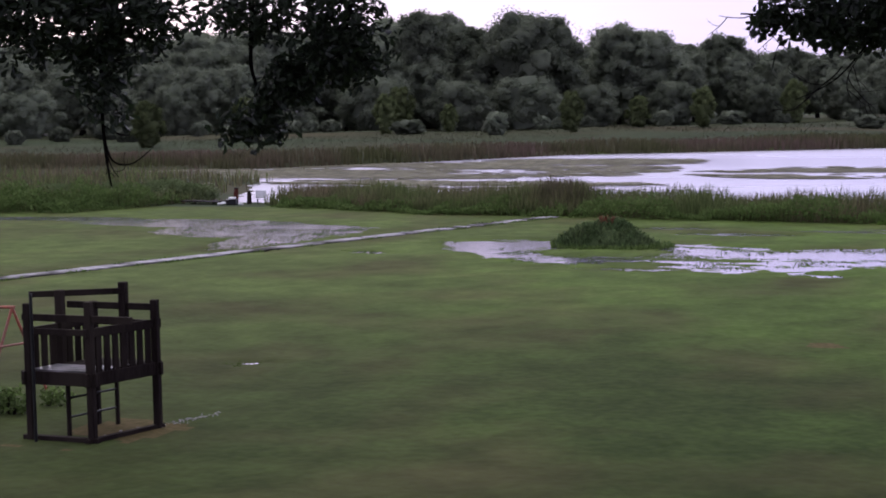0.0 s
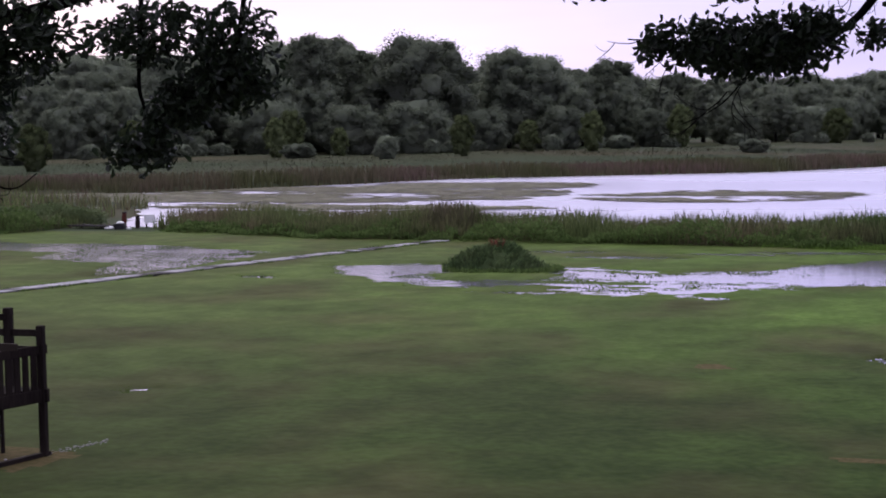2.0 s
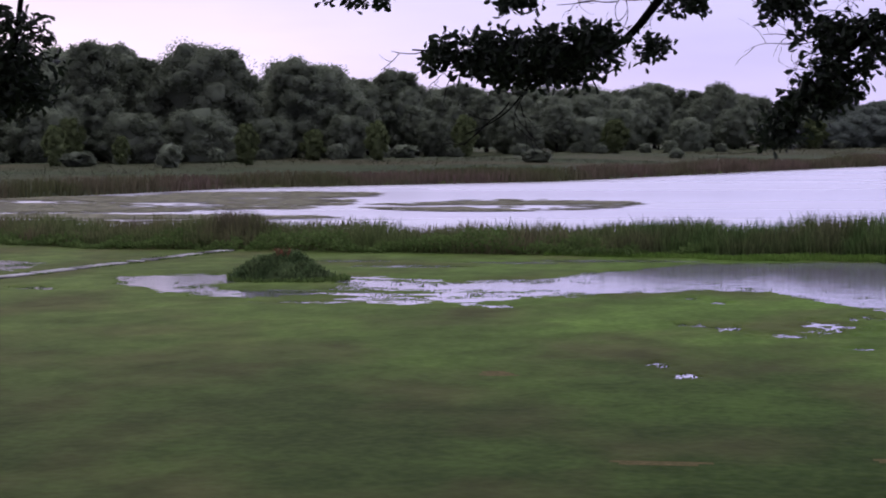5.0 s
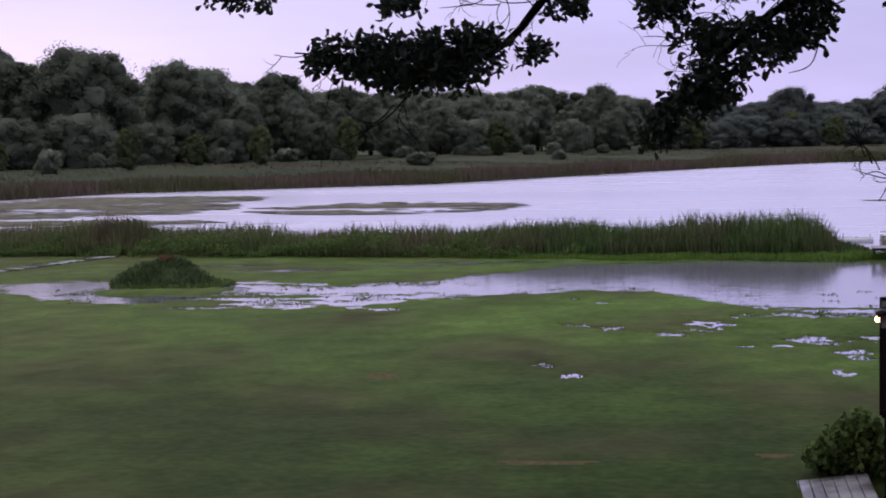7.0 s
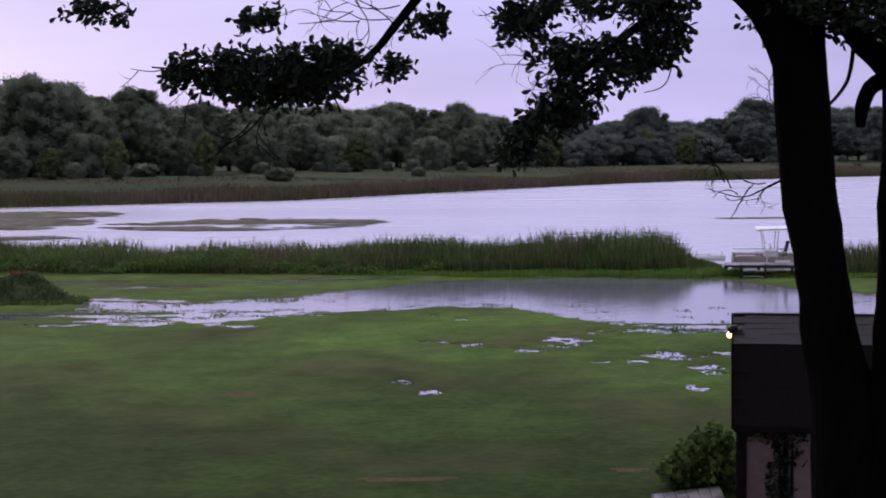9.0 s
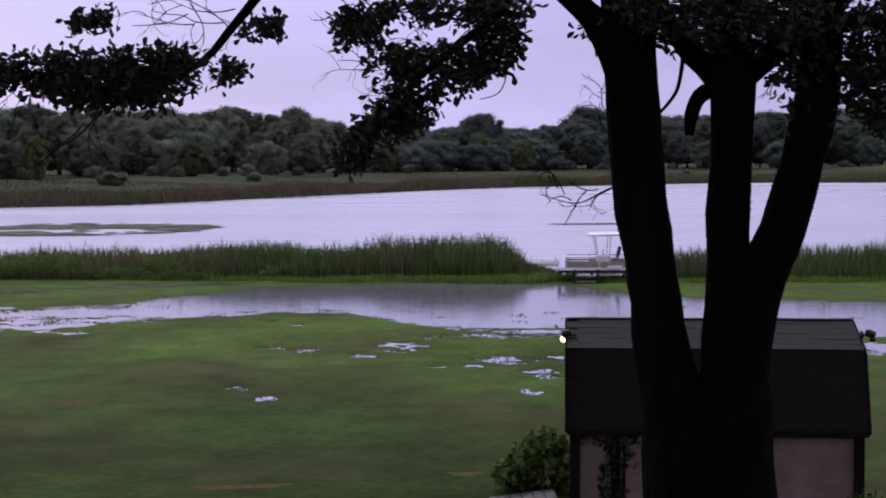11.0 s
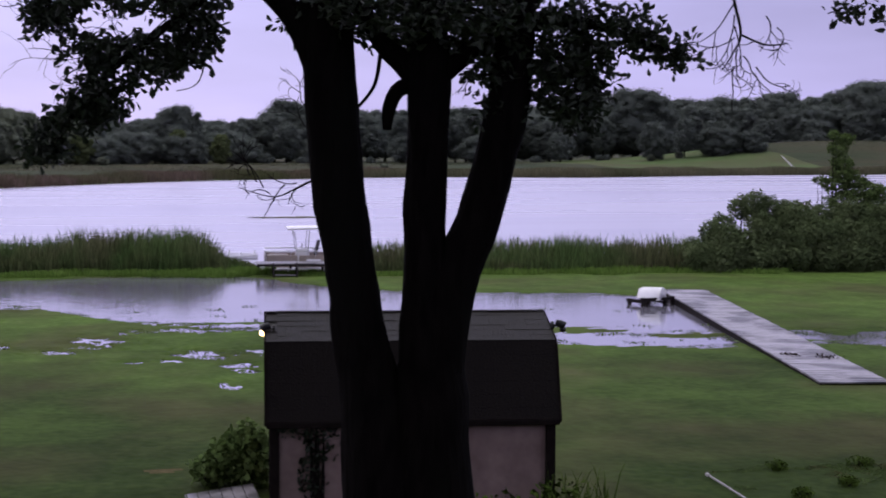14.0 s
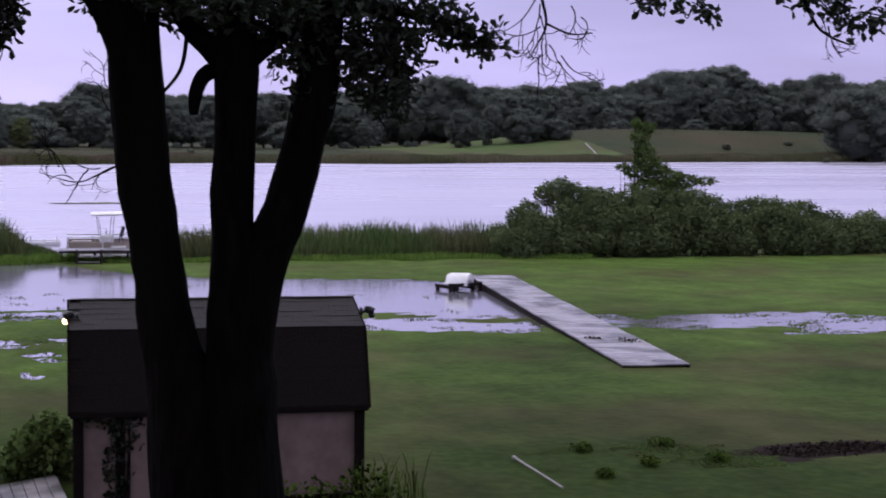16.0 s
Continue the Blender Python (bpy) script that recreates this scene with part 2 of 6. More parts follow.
WHITE = mat("white_gelcoat", (0.68, 0.68, 0.70), (0.80, 0.80, 0.82), 5, 0.3, 0.03, (0.55, 0.54, 0.55), 1.2)
CREAM = mat("cream_boat_panel", (0.24, 0.195, 0.165), (0.31, 0.255, 0.215), 5, 0.45, 0.03, (0.19, 0.16, 0.14), 1.0)
VINYL = mat("black_vinyl", (0.010, 0.010, 0.012), (0.02, 0.02, 0.022), 20, 0.45, 0.1)
MULCH = mat("dark_mulch", (0.010, 0.008, 0.008), (0.035, 0.026, 0.022), 25, 0.95, 0.6, island=0.5)
SOIL = mat("bare_soil", (0.060, 0.052, 0.022), (0.095, 0.072, 0.036), 10, 0.95, 0.4)
CONCRETE = mat("pale_pipe", (0.17, 0.16, 0.16), (0.27, 0.26, 0.26), 14, 0.6, 0.2)



def water_mat(name, rough, ripple, scale, murk):
    m = bpy.data.materials.new(name)
    m.use_nodes = True
    n, l = m.node_tree.nodes, m.node_tree.links
    p = n["Principled BSDF"]
    p.inputs["Base Color"].default_value = (murk, murk * 0.96, murk * 1.16, 1)
    p.inputs["Roughness"].default_value, p.inputs["IOR"].default_value = rough, 1.40
    co = n.new("ShaderNodeTexCoord")
    mp = n.new("ShaderNodeMapping")
    mp.inputs["Scale"].default_value = (0.5, 1.0, 1.0)
    l.new(co.outputs["Object"], mp.inputs[0])
    w = n.new("ShaderNodeTexNoise")
    w.inputs["Scale"].default_value, w.inputs["Detail"].default_value = scale, 3
    l.new(mp.outputs[0], w.inputs[0])
    b = n.new("ShaderNodeBump")
    b.inputs["Strength"].default_value, b.inputs["Distance"].default_value = ripple, 0.03
    l.new(w.outputs[0], b.inputs["Height"])
    l.new(b.outputs[0], p.inputs["Normal"])
    return m


FLOOD_WATER = water_mat("still_flood_water", 0.10, 0.20, 2.6, 0.13)
LAKE_WATER = water_mat("rippled_lake_water", 0.27, 0.09, 1.2, 0.30)
lk = LAKE_WATER.node_tree                        # wind streaks: calmer and rougher bands
l_co = lk.nodes.new("ShaderNodeNewGeometry")
l_map = lk.nodes.new("ShaderNodeMapping")
l_map.inputs["Scale"].default_value = (0.012, 0.045, 1.0)
lk.links.new(l_co.outputs["Position"], l_map.inputs[0])
l_wind = lk.nodes.new("ShaderNodeTexNoise")
l_wind.inputs["Scale"].default_value, l_wind.inputs["Detail"].default_value = 1.0, 2.5
lk.links.new(l_map.outputs[0], l_wind.inputs[0])
l_rough = lk.nodes.new("ShaderNodeMapRange")
l_rough.inputs[1].default_value, l_rough.inputs[2].default_value = 0.38, 0.62
l_rough.inputs[3].default_value, l_rough.inputs[4].default_value = 0.23, 0.31
lk.links.new(l_wind.outputs[0], l_rough.inputs[0])
lk.links.new(l_rough.outputs[0], lk.nodes["Principled BSDF"].inputs["Roughness"])
LAMP_ON = bpy.data.materials.new("lit_lamp_glass")
LAMP_ON.use_nodes = True
LAMP_ON.node_tree.nodes["Principled BSDF"].inputs["Emission Color"].default_value = (1.0, 0.62, 0.28, 1)
LAMP_ON.node_tree.nodes["Principled BSDF"].inputs["Emission Strength"].default_value = 5.0
GLASS_DARK = mat("dark_lens", (0.01, 0.01, 0.012), (0.015, 0.015, 0.018), 5, 0.08, 0.0)


# ---- building helpers ----
def part(name, bm, material, parent=None, label="", smooth=False):
    """Links a bmesh as one mesh object under a thing or a part."""
    me = bpy.data.meshes.new(name)
    bm.normal_update()
    bm.to_mesh(me)
    bm.free()
    return part_mesh(name, me, material, parent, label, smooth)


def part_mesh(name, me, material, parent=None, label="", smooth=False):
    for m in (material if isinstance(material, (list, tuple)) else [material]):
        me.materials.append(m)
    if smooth:
        me.polygons.foreach_set("use_smooth", [True] * len(me.polygons))
    ob = new(name, me)
    if parent:
        ob.parent = parent
    if label:
        ob["label"] = label
    return ob


def thing(name, m, label, category, group="", kind=""):
    ob = new(name)
    ob.empty_display_size = 0.2
    ob.matrix_world = m
    return tagged(ob, label, category, group, kind)


def box(bm, cx, cy, cz, sx, sy, sz, m=None, bevel=0.0):
    """Adds a box of full sizes sx, sy, sz round a centre, with softened edges."""
    mat4 = Matrix.Translation((cx, cy, cz)) @ (m or Matrix()) @ Matrix.Diagonal((sx, sy, sz, 1))
    vs = bmesh.ops.create_cube(bm, size=1.0, matrix=mat4)["verts"]
    if bevel:
        es = list({e for v in vs for e in v.link_edges})
        bmesh.ops.bevel(bm, geom=es, offset=bevel, segments=1, affect="EDGES", profile=0.7)
    return bm


def boxed(cx, cy, cz, sx, sy, sz, m=None, bevel=0.008):
    return box(bmesh.new(), cx, cy, cz, sx, sy, sz, m, bevel)


def beam(a, b, w, h, bevel=0.006):
    """A squared timber from a to b."""
    a, b = Vector(a), Vector(b)
    d = b - a
    turn = d.to_track_quat("X", "Z").to_matrix().to_4x4()
    c = (a + b) / 2
    return box(bmesh.new(), c.x, c.y, c.z, d.length, w, h, turn, bevel)


def tube_into(bm, pts, radii, sides=8, wobble=0.0, seed=0):
    """A tapering tube along a smooth line through pts."""
    pts = [Vector(p) for p in pts]
    line, rad = [], []
    for i in range(len(pts) - 1):
        p0, p1, p2, p3 = pts[max(i - 1, 0)], pts[i], pts[i + 1], pts[min(i + 2, len(pts) - 1)]
        steps = max(2, min(8, int((p2 - p1).length / max(radii[i], 0.03)) + 1))
        for k in range(steps):
            s = k / steps
            line.append(0.5 * ((2 * p1) + (p2 - p0) * s + (2 * p0 - 5 * p1 + 4 * p2 - p3) * s * s + (3 * p1 - p0 - 3 * p2 + p3) * s ** 3))
            rad.append(radii[i] * (1 - s) + radii[i + 1] * s)
    line.append(pts[-1])
    rad.append(radii[-1])
    rings = []
    side = None
    for i, p in enumerate(line):
        d = (line[min(i + 1, len(line) - 1)] - line[max(i - 1, 0)]).normalized()
        if side is None:
            side = d.orthogonal().normalized()
        side = (side - d * side.dot(d)).normalized()
        up = d.cross(side)
        ring = []
        for k in range(sides):
            a = 2 * math.pi * k / sides
            q = side * math.cos(a) + up * math.sin(a)
            f = 1 + wobble * noise.noise((p + q * 0.6) * 3.0 + Vector((seed, 0, 0)))
            ring.append(bm.verts.new(p + q * rad[i] * f))
        rings.append(ring)
    for r0, r1 in zip(rings, rings[1:]):
        for k in range(sides):
            bm.faces.new((r0[k], r0[(k + 1) % sides], r1[(k + 1) % sides], r1[k]))
    bm.faces.new(rings[0][::-1])
    bm.faces.new(rings[-1])
    return bm


def tube(pts, radii, sides=8, wobble=0.0, seed=0):
    if not isinstance(radii, (list, tuple)):
        radii = [radii] * len(pts)
    return tube_into(bmesh.new(), pts, list(radii), sides, wobble, seed)


def mesh_np(name, verts, faces):
    me = bpy.data.meshes.new(name)
    me.from_pydata(verts.tolist() if hasattr(verts, "tolist") else verts, [], faces)
    return me


def blades(name, pos, height, width, lean, rng):
    """Grass or reed blades: a bent tapering strip at each place."""
    n = len(pos)
    a = rng.uniform(0, 2 * np.pi, n)
    face = np.stack([np.cos(a), np.sin(a), 0 * a], 1)
    b = rng.uniform(0, 2 * np.pi, n)
    bend = np.stack([np.cos(b), np.sin(b), 0 * b], 1) * (lean * rng.uniform(0.2, 1.0, n) * height)[:, None]
    up = np.array([0, 0, 1.0])
    v = np.zeros((n, 7, 3))
    for k, (s, w) in enumerate(((0, 0.8), (0.4, 1.0), (0.75, 0.7))):
        c = pos + up * (height * s)[:, None] + bend * s ** 2
        v[:, 2 * k] = c - face * (width * w / 2)[:, None]
        v[:, 2 * k + 1] = c + face * (width * w / 2)[:, None]
    v[:, 6] = pos + up * (height * (1 - 0.25 * lean))[:, None] + bend
    base = np.arange(n) * 7
    f = []
    for o in base.tolist():
        f += [(o, o + 1, o + 3, o + 2), (o + 2, o + 3, o + 5, o + 4), (o + 4, o + 5, o + 6)]
    return mesh_np(name, v.reshape(-1, 3), f)


def leaf_arrays(pos, size, rng, droop=0.3, fold=0.25, slim=0.42):
    """Leaves with a waist, folded along the midrib: vertex array (n, 6, 3)."""
    n = len(pos)
    d = rng.normal(size=(n, 3))
    d[:, 2] -= droop
    d /= np.linalg.norm(d, axis=1)[:, None]
    s = np.cross(d, rng.normal(size=(n, 3)))
    s /= np.linalg.norm(s, axis=1)[:, None]
    u = np.cross(s, d)
    size = size[:, None]
    v = np.zeros((n, 6, 3))
    v[:, 0] = pos
    v[:, 1] = pos + d * size * 0.35 + s * size * slim * 0.7 + u * size * fold * 0.5
    v[:, 2] = pos + d * size * 0.72 + s * size * slim + u * size * fold * 0.6
    v[:, 3] = pos + d * size
    v[:, 4] = pos + d * size * 0.72 - s * size * slim + u * size * fold * 0.6
    v[:, 5] = pos + d * size * 0.35 - s * size * slim * 0.7 + u * size * fold * 0.5
    return v


def leaf_faces(n, start=0):
    f = []
    for o in range(start, start + 6 * n, 6):
        f += [(o, o + 1, o + 2, o + 3), (o, o + 3, o + 4, o + 5)]
    return f


def leaves(name, pos, size, rng, droop=0.3, slim=0.42):
    return mesh_np(name, leaf_arrays(pos, size, rng, droop, 0.25, slim).reshape(-1, 3), leaf_faces(len(pos)))


def soften(me, normals):
    """Shades leaves by the crown they belong to."""
    me.polygons.foreach_set("use_smooth", [True] * len(me.polygons))
    normals = normals / np.maximum(np.linalg.norm(normals, axis=1), 1e-6)[:, None]
    me.normals_split_custom_set_from_vertices(normals.tolist())
    return me


def outward(v, d):
    """Turns each leaf's face outward along d."""
    nrm = np.cross(v[:, 1] - v[:, 0], v[:, 3] - v[:, 0])
    turn = (nrm * d).sum(1) < 0
    v[turn] = v[turn][:, [0, 5, 4, 3, 2, 1]]
    return v


def lattice(x, y, cell, seed):
    """Smooth value noise between -1 and 1."""
    x, y = np.asarray(x, float) / cell, np.asarray(y, float) / cell
    xi, yi = np.floor(x).astype(np.int64), np.floor(y).astype(np.int64)
    fx, fy = x - xi, y - yi
    fx, fy = fx * fx * (3 - 2 * fx), fy * fy * (3 - 2 * fy)

    def h(i, j):
        k = (i * 374761393 + j * 668265263 + seed * 1442695041) & 0x7FFFFFFF
        k = ((k ^ (k >> 13)) * 1274126177) & 0x7FFFFFFF
        return ((k ^ (k >> 16)) & 0xFFFF) / 32767.5 - 1
    return (h(xi, yi) * (1 - fx) * (1 - fy) + h(xi + 1, yi) * fx * (1 - fy) + h(xi, yi + 1) * (1 - fx) * fy + h(xi + 1, yi + 1) * fx * fy)


# ---- the lie of the land: water stands at z = 0 ----
def curve(pairs):
    a = np.array(pairs, float)
    return lambda x: np.interp(x, a[:, 0], a[:, 1])


far_shore = curve([(-400, 60), (-140, 92), (-77, 111.5), (-61, 112), (-51, 129), (-45, 143), (-30, 152), (-17, 160), (0, 191), (21, 226),
                   (32, 240), (73, 272), (103, 268), (142, 293), (274, 344), (420, 360), (700, 380)])
lake_near = curve([(-400, 40), (-90, 66), (-48, 72), (-36, 72), (-20, 69), (0, 66), (7.9, 64), (10, 61.5), (14, 62.5), (27, 62), (40, 61), (60, 60), (300, 40)])
flood_low = curve([(-60, 70), (-21.5, 51.5), (-20.4, 50.6), (-17, 45.6), (-14.1, 44.7), (-11.8, 44.9), (-9.2, 43.6), (-6, 44.5), (-5.75, 45.4), (-3.5, 46.2), (-0.9, 47.8),
                   (1.2, 47.6), (3.0, 43.8), (6.0, 40.8), (8.0, 39.8), (11, 38), (13.3, 36.2), (14.1, 35.6), (17.1, 34.6), (18.2, 36), (19.6, 38), (21.5, 46), (23, 60)])
flood_high = curve([(-60, 40), (-21.5, 50.5), (-20.4, 51), (-17, 52.4), (-12.4, 51.4), (-8.4, 50.3), (-5.6, 51.8), (-4, 54.6), (-1, 57.6), (4, 58.6), (8.0, 58.2), (9.4, 57.4),
                    (10.2, 54.6), (11.5, 53.0), (13, 51.0), (15.3, 50.0), (17.3, 49.6), (19.3, 48.7), (20.6, 47.2), (21.5, 45.5), (23, 40)])
# pools: centre, half width, half depth, how ragged
POOLS = [(-42.0, 59.0, 6.0, 1.1, 0.5), (-34.5, 57.6, 5.2, 2.2, 0.7), (-29.6, 54.6, 4.2, 3.2, 0.7), (-27.2, 50.6, 1.5, 3.4, 0.6), (-14.2, 58.05, 1.3, 0.45, 0.2), (-11.2, 55.75, 1.7, 0.5, 0.2),
         (-7.5, 57.6, 1.8, 0.45, 0.2), (-4.0, 58.6, 2.4, 0.5, 0.2),
         (23.6, 35.2, 3.2, 1.4, 0.35), (27.8, 33.2, 4.2, 1.5, 0.5), (19.9, 36.5, 1.2, 1.0, 0.2)]
# puddles with grass standing through them
PUDDLES = [(-0.72, 39.06, 0.5, 0.45), (0.12, 38.42, 0.45, 0.7), (0.78, 37.17, 0.3, 0.5), (1.38, 37.13, 0.55, 0.45), (2.49, 38.72, 0.8, 1.25), (3.29, 40.86, 0.4, 0.6), (4.83, 40.88, 1.6, 0.65), (6.3, 40.9, 1.1, 0.5),
           (4.51, 35.99, 0.65, 0.95), (3.77, 35.16, 0.5, 0.45), (5.1, 34.1, 0.45, 0.4), (5.23, 33.17, 0.38, 0.45), (4.5, 31.05, 0.3, 0.45), (-1.3, 32.05, 0.28, 0.4), (-0.7, 30.75, 0.3, 0.4), (-1.08, 45.35, 0.4, 0.5),
           (-0.17, 44.2, 0.35, 0.4), (2.87, 34.93, 0.3, 0.3), (5.9, 36.2, 0.5, 0.6), (-14.2, 25.55, 0.5, 0.3), (-14.55, 25.45, 0.3, 0.2), (-26.2, 46.4, 1.3, 0.6), (-21.6, 46.6, 1.1, 0.5), (-6.5, 42.6, 0.9, 0.5), (-11.5, 43.4, 1.2, 0.6)]
ISLANDS = [(-14.1, 48.4, 2.1, 1.6), (14.45, 38.9, 0.9, 0.55), (17.2, 37.0, 0.8, 0.6), (15.0, 38.4, 0.6, 0.3), (-10.2, 46.6, 1.6, 0.3), (-8.3, 45.3, 1.3, 0.28), (-13.9, 47.3, 1.5, 0.25), (-6.9, 46.8, 1.0, 0.22), (6.3, 42.4, 1.2, 0.25)]
BARE = [(-0.75, 22.35, 0.75, 0.16), (2.4, 22.9, 0.35, 0.2), (17.4, 27.1, 0.3, 0.12), (-12.9, 19.5, 0.9, 0.7), (-4.4, 30.5, 0.6, 0.3), (-13.6, 17.8, 1.6, 0.3)]


def wetness(x, y):
    """Metres inside the water's edge (below zero: dry)."""
    streak = 0.5 * lattice(x, y * 2.6, 2.4, 3) + 0.4 * lattice(x, y * 2.2, 0.8, 5) + 0.35 * lattice(x, y * 2.0, 0.3, 6)
    broad = lattice(x, y, 9.0, 9)
    w = np.minimum(y - flood_low(x), flood_high(x) - y)
    left = np.clip((2.0 - x) / 12, 0, 1)
    w = w + streak * (0.45 + 1.05 * left) - np.clip(w, 0, 2.5) * 0.18 * left
    w = np.maximum(w, np.minimum(np.minimum(y - lake_near(x), far_shore(x) - y), 0.9 * (x + 38.5 + 0.53 * (y - 69))) + 0.6 * streak + 1.0 * broad)
    for cx, cy, rx, ry, rag in POOLS:
        q = np.sqrt(((x - cx) / rx) ** 2 + ((y - cy) / max(ry, 0.12)) ** 2)
        w = np.where(q < 2.4, np.maximum(w, (1 - q) * max(ry, 0.12) + 0.10 + rag * streak - 2 * np.clip(q - 1.3, 0, 1)), w)
    speck = 0.45 * lattice(x, y, 0.5, 61) + 0.45 * lattice(x, y * 0.8, 0.24, 62) + 0.6 * lattice(x, y * 0.7, 0.13, 63)
    for cx, cy, rx, ry in PUDDLES:
        q = np.sqrt(((x - cx) / rx) ** 2 + ((y - cy) / ry) ** 2)
        w = np.where(q < 1.5, np.maximum(w, 0.9 * (1 - q) + 0.95 * speck - 0.42), w)
    for cx, cy, rx, ry in ISLANDS:
        d = (1 - np.sqrt(((x - cx) / rx) ** 2 + ((y - cy) / ry) ** 2)) * ry
        w = np.where(d > -0.6, np.minimum(w, -d - 0.5 * streak - 0.03), w)
    return w


def land(x, y):
    """Height of the ground."""
    x, y = np.asarray(x, float), np.asarray(y, float)
    w = wetness(x, y)
    dry = 0.040 + 0.010 * lattice(x, y, 6.0, 1) + 0.008 * lattice(x, y, 1.7, 2)
    beyond = y - far_shore(x)
    back = np.clip(beyond / 60, 0, 1)
    hill = 6.8 * np.exp(-((x - 255) / 85) ** 4 - ((y - 378) / 42) ** 2)
    far = 0.3 + 1.3 * back + 0.3 * back * lattice(x, y, 14, 7) + hill * np.clip(beyond / 40, 0, 1)
    dry = np.where(beyond > 0, far, dry)
    slope = np.where(beyond > -5, 0.25, 0.04)
    deep = np.where(y > lake_near(x) + 2, 0.5, 0.10)
    fine = np.where(beyond > -5, 0.0, 0.013 * lattice(x, y * 1.8, 0.55, 12) + 0.010 * lattice(x, y * 1.6, 0.24, 13))
    return np.clip(-w * slope + fine, -deep, dry)


def axis(*runs):
    out = []
    for a, b, step in runs:
        out += list(np.arange(a, b, step))
    return np.array(out + [runs[-1][1]])


gx = axis((-900, -200, 50), (-200, -60, 7), (-60, -30, 0.6), (-30, -17, 0.26), (-17, -8, 0.17), (-8, -2, 0.115), (-2, 7, 0.07), (7, 8, 0.115), (8, 30, 0.24), (30, 60, 0.6), (60, 450, 7.5), (450, 1500, 75))
gy = axis((-300, 0, 30), (0, 18, 1.5), (18, 28, 0.14), (28, 30, 0.09), (30, 41.4, 0.06), (41.4, 42, 0.1), (42, 52, 0.11), (52, 68, 0.2), (68, 100, 1.6), (100, 400, 3.0), (400, 520, 10), (520, 2500, 110))
GX, GY = np.meshgrid(gx, gy)
GZ = land(GX, GY)
nx, ny = len(gx), len(gy)
idx = np.arange(nx * ny).reshape(ny, nx)
quads = np.stack([idx[:-1, :-1], idx[:-1, 1:], idx[1:, 1:], idx[1:, :-1]], -1).reshape(-1, 4)
me = mesh_np("ground", np.stack([GX, GY, GZ], -1).reshape(-1, 3), quads.tolist())
cx, cy, cz = GX[:-1, :-1] + 0.1, GY[:-1, :-1] + 0.08, np.maximum(GZ[:-1, :-1], GZ[1:, 1:])
kind = np.where((cy > far_shore(cx) - 2) | ((cy > 67) & (cx + 38.5 + 0.53 * (cy - 69) < 1)), 1, 0)
for bx, by, rx, ry in BARE:
    r = np.sqrt(((cx - bx) / rx) ** 2 + ((cy - by) / ry) ** 2) + 0.5 * lattice(cx, cy * 2, 0.5, 17)
    kind = np.where((r < 0.85) & (cz > 0), 3, kind)
r = np.sqrt(((cx - 14.8) / 1.6) ** 2 + ((cy - 19.6) / 0.62) ** 2) + 0.45 * lattice(cx, cy * 2, 0.6, 27)
kind = np.where(r < 0.9, 5, kind)
kind = np.where((cy > far_shore(cx) + 12) & (cx > 128) & (cx < 186) & (cy < 420), 6, kind)
kind = np.where((cz < -0.03), 2, kind)
me.polygons.foreach_set("material_index", kind.reshape(-1).astype(np.int32))
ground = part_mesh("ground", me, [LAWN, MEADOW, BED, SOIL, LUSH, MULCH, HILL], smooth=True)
tagged(ground, "wet mown lawn running into flooded marsh and a far meadow", "ground", kind="structure")

bm = bmesh.new()
bmesh.ops.create_grid(bm, x_segments=2, y_segments=2, size=1.0, matrix=Matrix.Translation((100, 532, 0)) @ Matrix.Diagonal((1000, 468, 1, 1)))
tagged(part("lake", bm, LAKE_WATER), "wide rippled grey-lavender lake", "lake", kind="structure")
bm = bmesh.new()
bmesh.ops.create_grid(bm, x_segments=2, y_segments=2, size=1.0, matrix=Matrix.Translation((0, 39, 0)) @ Matrix.Diagonal((120, 25, 1, 1)))
tagged(part("flood_water", bm, FLOOD_WATER), "still flood water standing on the lawn", "water", kind="structure")


# ---- reeds, cattails and floating plants ----
def scatter(rng, n, x0, x1, y0, y1):
    return rng.uniform(x0, x1, n), rng.uniform(y0, y1, n)


def on_land(x, y, sink=0.03):
    return np.stack([x, y, np.maximum(land(x, y), -0.05) - sink], 1)


def reed_bed(seed, n, x0, x1, front, depth, tall, wide, material, label, clump=0.5, limit=None):
    """A belt of reeds whose front edge follows front(x) and whose height follows tall(x)."""
    rng = np.random.default_rng(seed)
    x = rng.uniform(x0, x1, n)
    back = rng.uniform(0, 1, n) ** 1.3
    y = front(x) + depth * back + 0.5 * lattice(x, 0 * x, 1.6, seed)
    if limit:
        keep = limit(x, y)
        x, y, back = x[keep], y[keep], back[keep]
        n = len(x)
    h = tall(x) * (1 + clump * 0.5 * lattice(x, y, 1.5, seed + 1) + 0.2 * lattice(x, y, 0.4, seed + 2)) * rng.uniform(0.6, 1.08, n)
    h *= np.clip(0.55 + back * 2.2, 0, 1)
    me = blades("reed_bed", on_land(x, y), h, rng.uniform(0.6, 1.4, n) * wide, 0.28, rng)
    return tagged(part_mesh("reed_bed", me, material), label, "reeds", kind="stuff")


